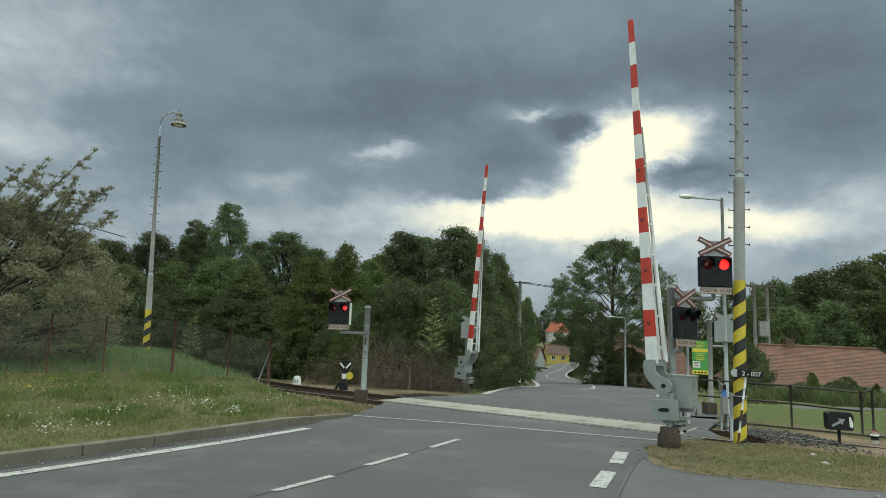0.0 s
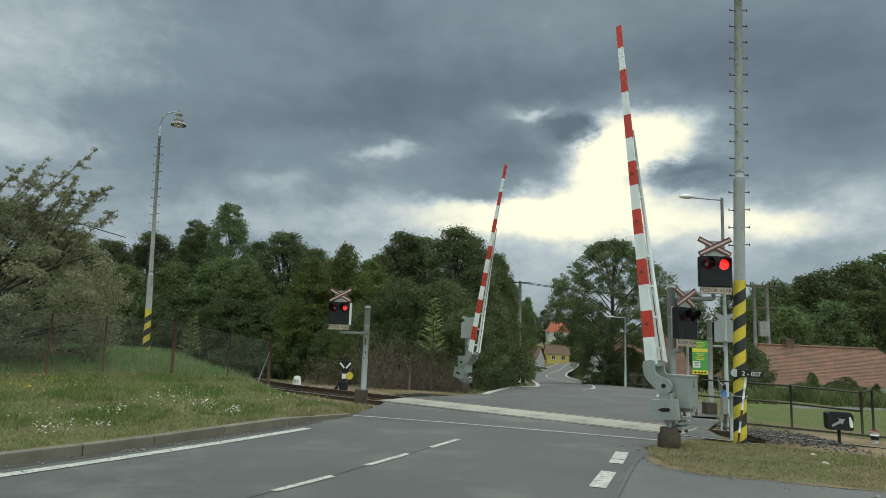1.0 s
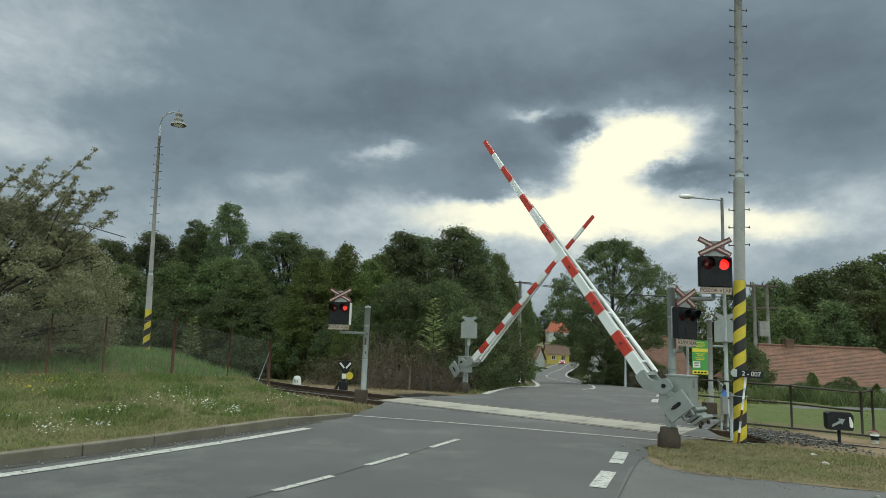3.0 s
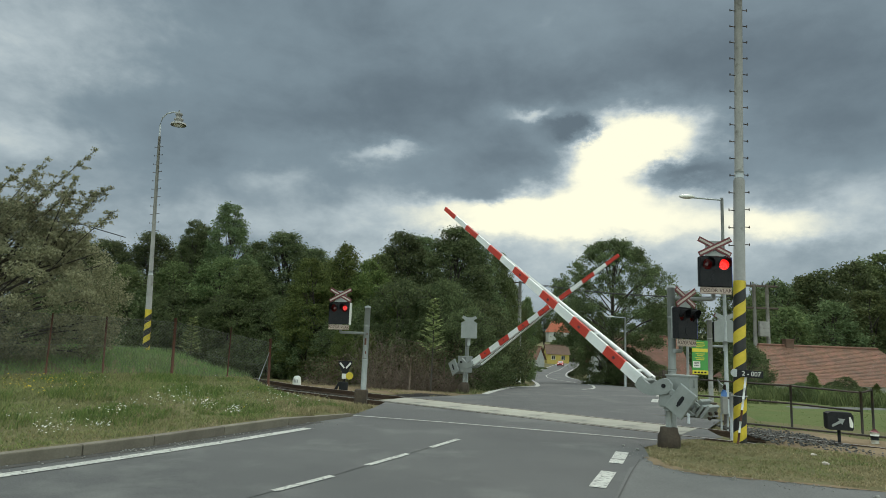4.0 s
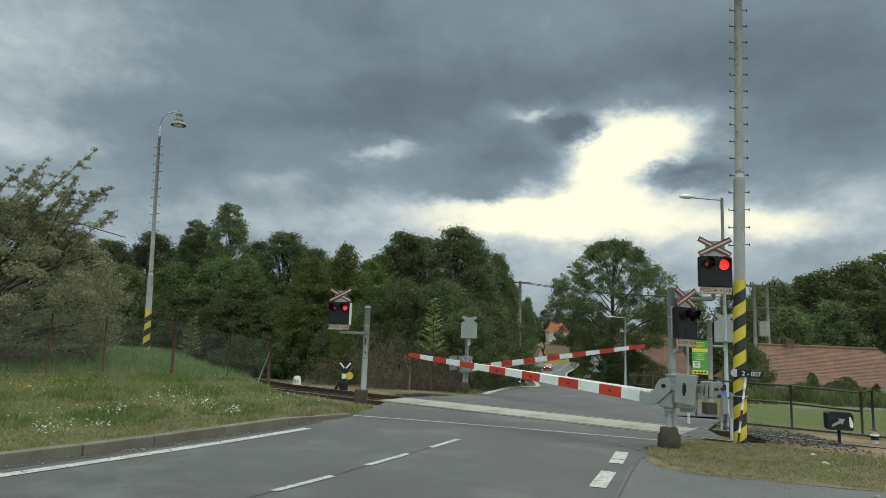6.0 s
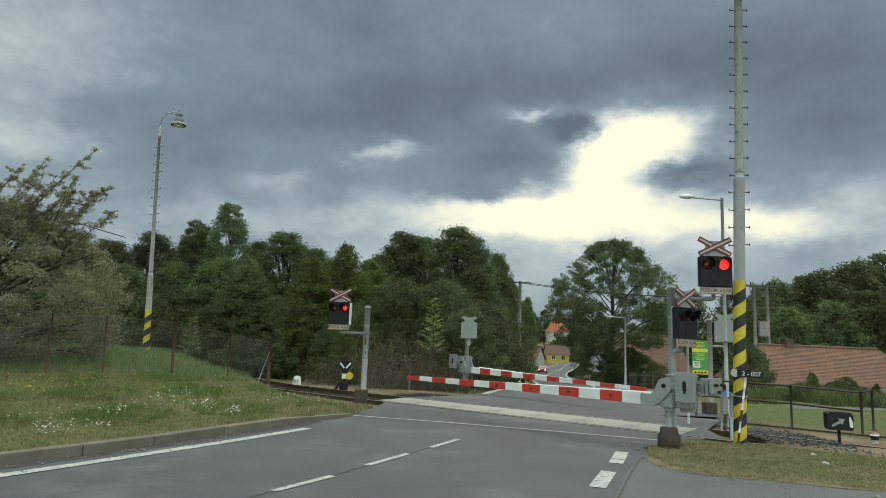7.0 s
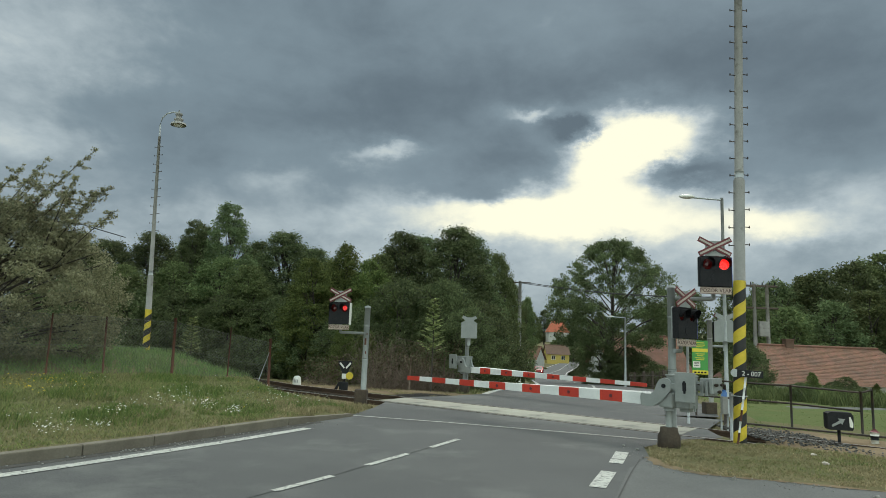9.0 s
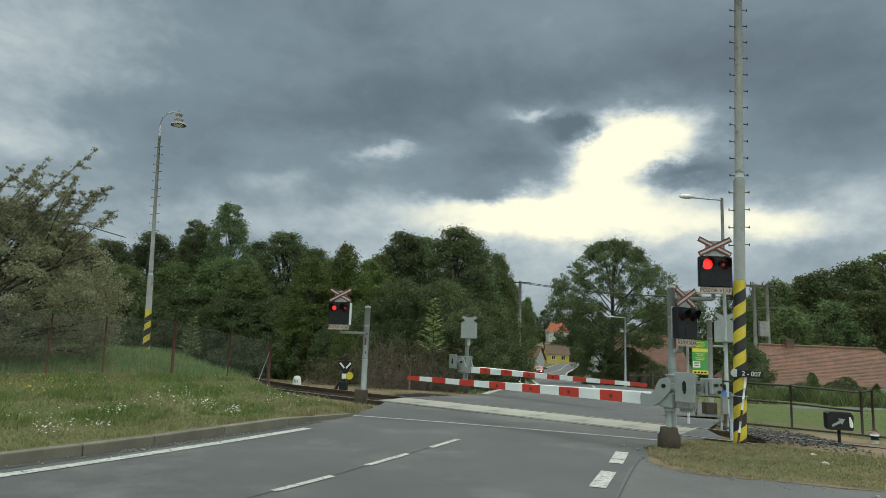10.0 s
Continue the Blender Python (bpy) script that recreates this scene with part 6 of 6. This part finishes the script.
# ---- houses ----
def house(name_label, x, y, w, d, eave, ridge, floor, roof_mat, wall_mat, turn=0, hip=0.0, chimney=None, windows=(), courses=16, over=0.4):
    """A gabled or hipped house, its ridge along its width; the front faces -y."""
    t = thing("house", pose(x, y, 0, 0, 0, turn), name_label, "house", group="village houses")
    bm = bmesh.new()
    hw, hd = w / 2, d / 2
    v = [bm.verts.new(p) for p in ((-hw, -hd, floor), (hw, -hd, floor), (hw, hd, floor), (-hw, hd, floor), (-hw, -hd, eave), (hw, -hd, eave), (hw, hd, eave), (-hw, hd, eave))]
    g = [bm.verts.new((-hw + hip * 0.9, 0, ridge - 0.15)), bm.verts.new((hw - hip * 0.9, 0, ridge - 0.15))]
    for f in ((0, 1, 5, 4), (2, 3, 7, 6)):
        bm.faces.new([v[k] for k in f])
    bm.faces.new((v[3], v[0], v[4], g[0], v[7])), bm.faces.new((v[1], v[2], v[6], g[1], v[5]))
    part("wall", bm, wall_mat, t)
    # roof slopes in stepped courses
    for s, nm in ((-1, "roof_slope"), (1, "roof_slope")):
        V, F = [], []
        rng = np.random.default_rng(courses)
        cols = int(w / 0.24) if y < 100 else 6
        for k in range(courses):
            f0, f1 = k / courses, (k + 1.12) / courses
            ends = []
            for f, lift in ((f0, 0.022), (min(f1, 1.0), 0.0)):
                ends.append((s * (hd + over) * (1 - f), eave - 0.25 + (ridge - eave + 0.25) * f + lift, hw + over - (hip + over * (hip > 0)) * f))
            (ya, za, wa), (yb, zb, wb) = ends
            for c in range(cols):
                u0, u1 = 2 * c / cols - 1, 2 * (c + 1) / cols - 1
                e = rng.uniform(-0.003, 0.003)
                a = len(V)
                V += [(u0 * wa, ya, za + e), (u1 * wa, ya, za + e), (u1 * wb, yb, zb + e), (u0 * wb, yb, zb + e)]
                F.append((a, a + 1, a + 2, a + 3) if s < 0 else (a + 1, a, a + 3, a + 2))
        from_arrays(nm, V, F, roof_mat, t)
    if hip:
        for s in (-1, 1):
            bm = bmesh.new()
            a = bm.verts.new((s * (hw + over), -hd - over, eave - 0.25))
            b = bm.verts.new((s * (hw + over), hd + over, eave - 0.25))
            c = bm.verts.new((s * (hw - hip), 0, ridge))
            bm.faces.new((a, b, c) if s > 0 else (b, a, c))
            part("roof_hip", bm, roof_mat, t)
    bm = bmesh.new()
    rl = hw + over - (hip + over * (hip > 0))
    tube(bm, [(-rl, 0, ridge + 0.04), (rl, 0, ridge + 0.04)], 0.11, 8)
    part("ridge_tiles", bm, roof_mat, t)
    if chimney is not None:
        bm = bmesh.new()
        box(bm, chimney - 0.35, chimney + 0.35, -0.3, 0.3, ridge - 0.8, ridge + 0.55, bevel=0.02)
        box(bm, chimney - 0.42, chimney + 0.42, -0.37, 0.37, ridge + 0.5, ridge + 0.62)
        part("chimney", bm, TILE_BROWN, t)
    for wx, wz, ww, wh in windows:
        bm = bmesh.new()
        for a0, a1, b0, b1 in ((wx - ww / 2 - 0.08, wx + ww / 2 + 0.08, wz + wh, wz + wh + 0.08), (wx - ww / 2 - 0.08, wx + ww / 2 + 0.08, wz - 0.08, wz), (wx - ww / 2 - 0.08, wx - ww / 2, wz, wz + wh), (wx + ww / 2, wx + ww / 2 + 0.08, wz, wz + wh), (wx - 0.03, wx + 0.03, wz, wz + wh)):
            box(bm, a0, a1, -hd - 0.06, -hd + 0.02, b0, b1)
        wn = part("window", bm, WHITE, t)
        bm = bmesh.new()
        box(bm, wx - ww / 2, wx + ww / 2, -hd - 0.03, -hd - 0.01, wz, wz + wh)
        part("pane", bm, GLASS, wn)
    return t


house("low house with a long red-brown tiled roof and chimney", 33.1, 55.5, 14.0, 8.0, -0.55, 2.25, -3.6, TILE, PLASTER, 3, 1.6, -2.7, ((3.0, -2.2, 1.0, 0.9), (-1.0, -2.2, 1.0, 0.9)), 28)
house("house with a steep red tiled roof behind the roadside trees", 21.5, 69.5, 8.5, 7.0, -0.8, 2.9, -3.6, TILE, PLASTER, 8, 0.0, None, ((0.5, -2.4, 1.0, 1.1),), 18)
house("yellow house with a brown tiled roof at the bend", 39.3, 214, 7.2, 8.0, -1.5, 1.3, -4.8, TILE_BROWN, PLASTER_YELLOW, 0, 0.0, 2.2, ((-1.6, -3.4, 1.1, 1.2), (1.6, -3.4, 1.1, 1.2)), 12)
house("distant house with an orange tiled roof among trees", 54.3, 294, 9.0, 9.0, 7.2, 12.3, 2.5, TILE_BRIGHT, PLASTER, 0, 2.0, None, ((-1.5, 5.4, 1.8, 1.4),), 12)
house("small house with a red roof and grey gable beside the road", 22.0, 152, 4.6, 5.2, -1.9, 0.9, -4.5, TILE, PLASTER, -32, 0.0, None, ((0.5, -3.0, 1.0, 1.0),), 12)


# ---- undergrowth ----
def bramble(x, y, w, h, seed, label, stems=300):
    rng = np.random.default_rng(seed)
    t = thing("bramble", pose(x, y, float(land(x, y))), label, "thicket", group="dry thickets by the track")
    bm = bmesh.new()
    for _ in range(stems):
        a = Vector((rng.uniform(-w, w), rng.uniform(-0.7, 0.7), -0.05))
        top = Vector((a.x + rng.normal() * 0.6, a.y + rng.normal() * 0.3, h * rng.uniform(0.2, 1.0) * (0.7 + 0.3 * math.sin(2.9 * a.x + seed))))
        over = top + Vector((rng.normal() * 0.8, rng.normal() * 0.4, -rng.uniform(0.1, 0.6) * h))
        tube(bm, [a, a.lerp(top, 0.6) + Vector((rng.normal() * 0.1, 0, 0)), top, over], [0.008, 0.006, 0.004, 0.002], 3, caps=False)
    part("stem_tangle", bm, TWIG, t)
    V, F = leaves([(rng.uniform(-w, w), rng.uniform(-0.5, 0.6), rng.uniform(0.1, 0.85) * h) for _ in range(30)], np.full(30, 0.45), 1500, 0.036, seed)
    V[:, 2] = np.maximum(V[:, 2], 0.02)
    from_arrays("withered_leaves", V, F, TWIG_DARK, t)


bramble(-1.6, 22.6, 0.95, 2.1, 3, "tangled dry brown bramble thicket")
bramble(-0.2, 22.9, 0.8, 1.8, 4, "tangled dry brown bramble thicket")
bramble(-4.0, 23.6, 0.7, 1.1, 5, "low tangle of dry brown brambles", 60)


def sapling(x, y, h, seed, label):
    """A young feathered tree: pairs of long leaflets on one stem."""
    rng = np.random.default_rng(seed)
    t = thing("sapling", pose(x, y, float(land(x, y))), label, "sapling", group="young pale saplings")
    bm = bmesh.new()
    tube(bm, [(0, 0, -0.05), (0.03, 0, h * 0.5), (0, 0, h)], [0.03, 0.02, 0.005], 6)
    part("stem", bm, BARK, t)
    V, F = [], []
    for k in range(38):
        f = 0.42 + 0.56 * k / 38
        a = k * 2.4
        L = h * 0.24 * (1.12 - f)
        d = Vector((math.cos(a), math.sin(a), 0.35)).normalized()
        s = Vector((-math.sin(a), math.cos(a), 0))
        for q in range(9):
            c = Vector((0, 0, f * h)) + d * L * (0.15 + 0.85 * q / 8)
            for sd in (-1, 1):
                e = c + s * sd * 0.11 + d * 0.05 + Vector((0, 0, rng.uniform(-0.05, 0.02)))
                n = len(V)
                V += [c, (c + e) / 2 + d * 0.045, e, (c + e) / 2 - d * 0.045]
                F.append((n, n + 1, n + 2, n + 3))
    tagged(from_arrays("foliage", V, F, LEAF_LIGHT, t), kind="stuff")


sapling(-9.2, 23.6, 2.4, 1, "young pale green ash sapling behind the fence")
sapling(-0.24, 21.7, 3.25, 2, "young pale green ash sapling in the thicket")


# ---- the oncoming car ----
def car(label, paint, lights):
    t = thing("car", pose(0, 0, 0), label, "car", group="cars on the far road")
    bm = bmesh.new()
    prof = [(-1.9, 0.28), (-1.95, 0.55), (-1.85, 0.85), (-0.95, 0.98), (-0.25, 1.42), (1.3, 1.45), (1.85, 1.0), (1.92, 0.6), (1.9, 0.28)]
    rows = []
    for yy, k in ((-0.82, 0.97), (-0.7, 1.0), (0.7, 1.0), (0.82, 0.97)):
        rows.append([bm.verts.new((x, yy * (1 if z < 1 else 0.86), 0.28 + (z - 0.28) * k)) for x, z in prof])
    for a, b in zip(rows, rows[1:]):
        for k in range(len(prof)):
            j = (k + 1) % len(prof)
            bm.faces.new((a[k], a[j], b[j], b[k]))
    bm.faces.new(rows[0][::-1]), bm.faces.new(rows[-1])
    bmesh.ops.recalc_face_normals(bm, faces=bm.faces[:])
    part("body", bm, paint, t)
    bm = bmesh.new()
    f = [bm.verts.new(p) for p in ((-0.93, -0.62, 1.0), (-0.93, 0.62, 1.0), (-0.31, 0.55, 1.395), (-0.31, -0.55, 1.395))]
    bm.faces.new(f)
    bmesh.ops.translate(bm, vec=(-0.012, 0, 0.018), verts=f)
    part("windscreen", bm, GLASS, t)
    for s in (-1, 1):
        bm = bmesh.new()
        bmesh.ops.create_uvsphere(bm, u_segments=10, v_segments=6, radius=1.0, matrix=Matrix.Translation((-1.9, 0.6 * s, 0.68)) @ Matrix.Diagonal((0.07, 0.1, 0.07, 1)))
        part("headlight", bm, lights, t)
        for x in (-1.25, 1.2):
            bm = bmesh.new()
            tube(bm, [(x, s * 0.66, 0.29), (x, s * 0.84, 0.29)], 0.29, 16)
            w = part("wheel", bm, RUBBER, t)
            bm = bmesh.new()
            tube(bm, [(x, s * 0.84, 0.29), (x, s * 0.85, 0.29)], 0.18, 12)
            part("rim", bm, ZINC, w)
    bm = bmesh.new()
    box(bm, -1.975, -1.94, -0.5, 0.5, 0.38, 0.5)
    part("grille", bm, BLACK, t)
    return t


CAR = car("small red hatchback with lit headlamps on the far road", CAR_RED, HEADLAMP)
PARKED = car("white car parked beside the far road before the yellow house", WHITE, GLASS)
PARKED.matrix_basis = pose(33.9, 190, float(land(33.9, 190)) + 0.02, 0, 0, 250)


# ---- what moves ----
def boom_rows(keys):
    return [(t, pose(0, 0, PIVOT_Z, 0, -a, 0)) for t, a in keys]


def flash_rows(switches, first):
    """The lit lamp goes from one opening to the other at each switch."""
    rows, side, last = [], first, None
    rows.append((0.0, pose(0.145 * side, 0, 0.40)))
    for s in switches:
        rows.append((s - 0.06, pose(0.145 * side, 0, 0.40)))
        side = -side
        rows.append((s + 0.04, pose(0.145 * side, 0, 0.40)))
    rows.append((10.0, pose(0.145 * side, 0, 0.40)))
    return rows


def motions():
    near = [(0, 86.6), (0.7, 86.1), (0.9, 85.3), (1.1, 83.2), (1.5, 76.8), (2.0, 67.5), (2.5, 59.4), (3.0, 51.6), (3.5, 43.9), (4.0, 35.6), (4.5, 27.0), (5.0, 18.6), (5.5, 11.0), (6.0, 3.9), (6.3, 0.5), (6.6, -0.7), (10, -0.8)]
    far = [(0, 84.9), (0.4, 84.6), (0.6, 83.4), (0.8, 81.0), (1, 77.4), (1.2, 72.4), (1.5, 65.4), (1.8, 60.0), (2.0, 57.0), (2.5, 49.6), (3.0, 42.6), (3.5, 36.2), (4.0, 30.3), (4.5, 24.6), (5.0, 18.8), (5.5, 13.6),
           (6.0, 8.4), (6.5, 3.6), (6.8, 0.9), (7.0, -1.0), (7.1, -1.1), (7.4, -0.5), (7.6, -0.2), (7.8, 0.6), (8.2, 1.1), (8.5, 0.8), (8.8, 0.2), (9.2, -0.1), (10, -0.1)]
    walk(BOOM_NEAR, boom_rows(near))
    walk(BOOM_FAR, boom_rows(far))
    sw = [0.27, 0.79, 1.3, 1.81, 2.33, 2.85, 3.36, 3.87, 4.39, 4.9, 5.41, 5.92, 6.42, 6.93, 7.44, 7.94, 8.45, 8.95, 9.45]
    walk(LAMP_A, flash_rows(sw, 1))
    walk(LAMP_C, flash_rows(sw, 1))
    path = [(0, 45.67, 232), (1.5, 41.94, 214), (2.5, 38.46, 198), (4.0, 33.19, 174), (4.5, 30.89, 165), (5.0, 28.52, 156), (5.5, 26.1, 147), (6.0, 23.65, 138), (6.8, 20.71, 126), (7.5, 19.09, 119), (8.5, 18.06, 114.5), (10, 17.6, 112.5)]
    spots = []
    for k, (t, x, y) in enumerate(path):
        (_, xa, ya), (_, xb, yb) = path[max(k - 1, 0)], path[min(k + 1, len(path) - 1)]
        head = math.degrees(math.atan2(ya - yb, xa - xb))
        spots.append((t, pose(x, y, float(np.interp(y, PROFILE_Y, PROFILE_Z)) + 0.01, 0, 0, head)))
    walk(CAR, spots)


motions()
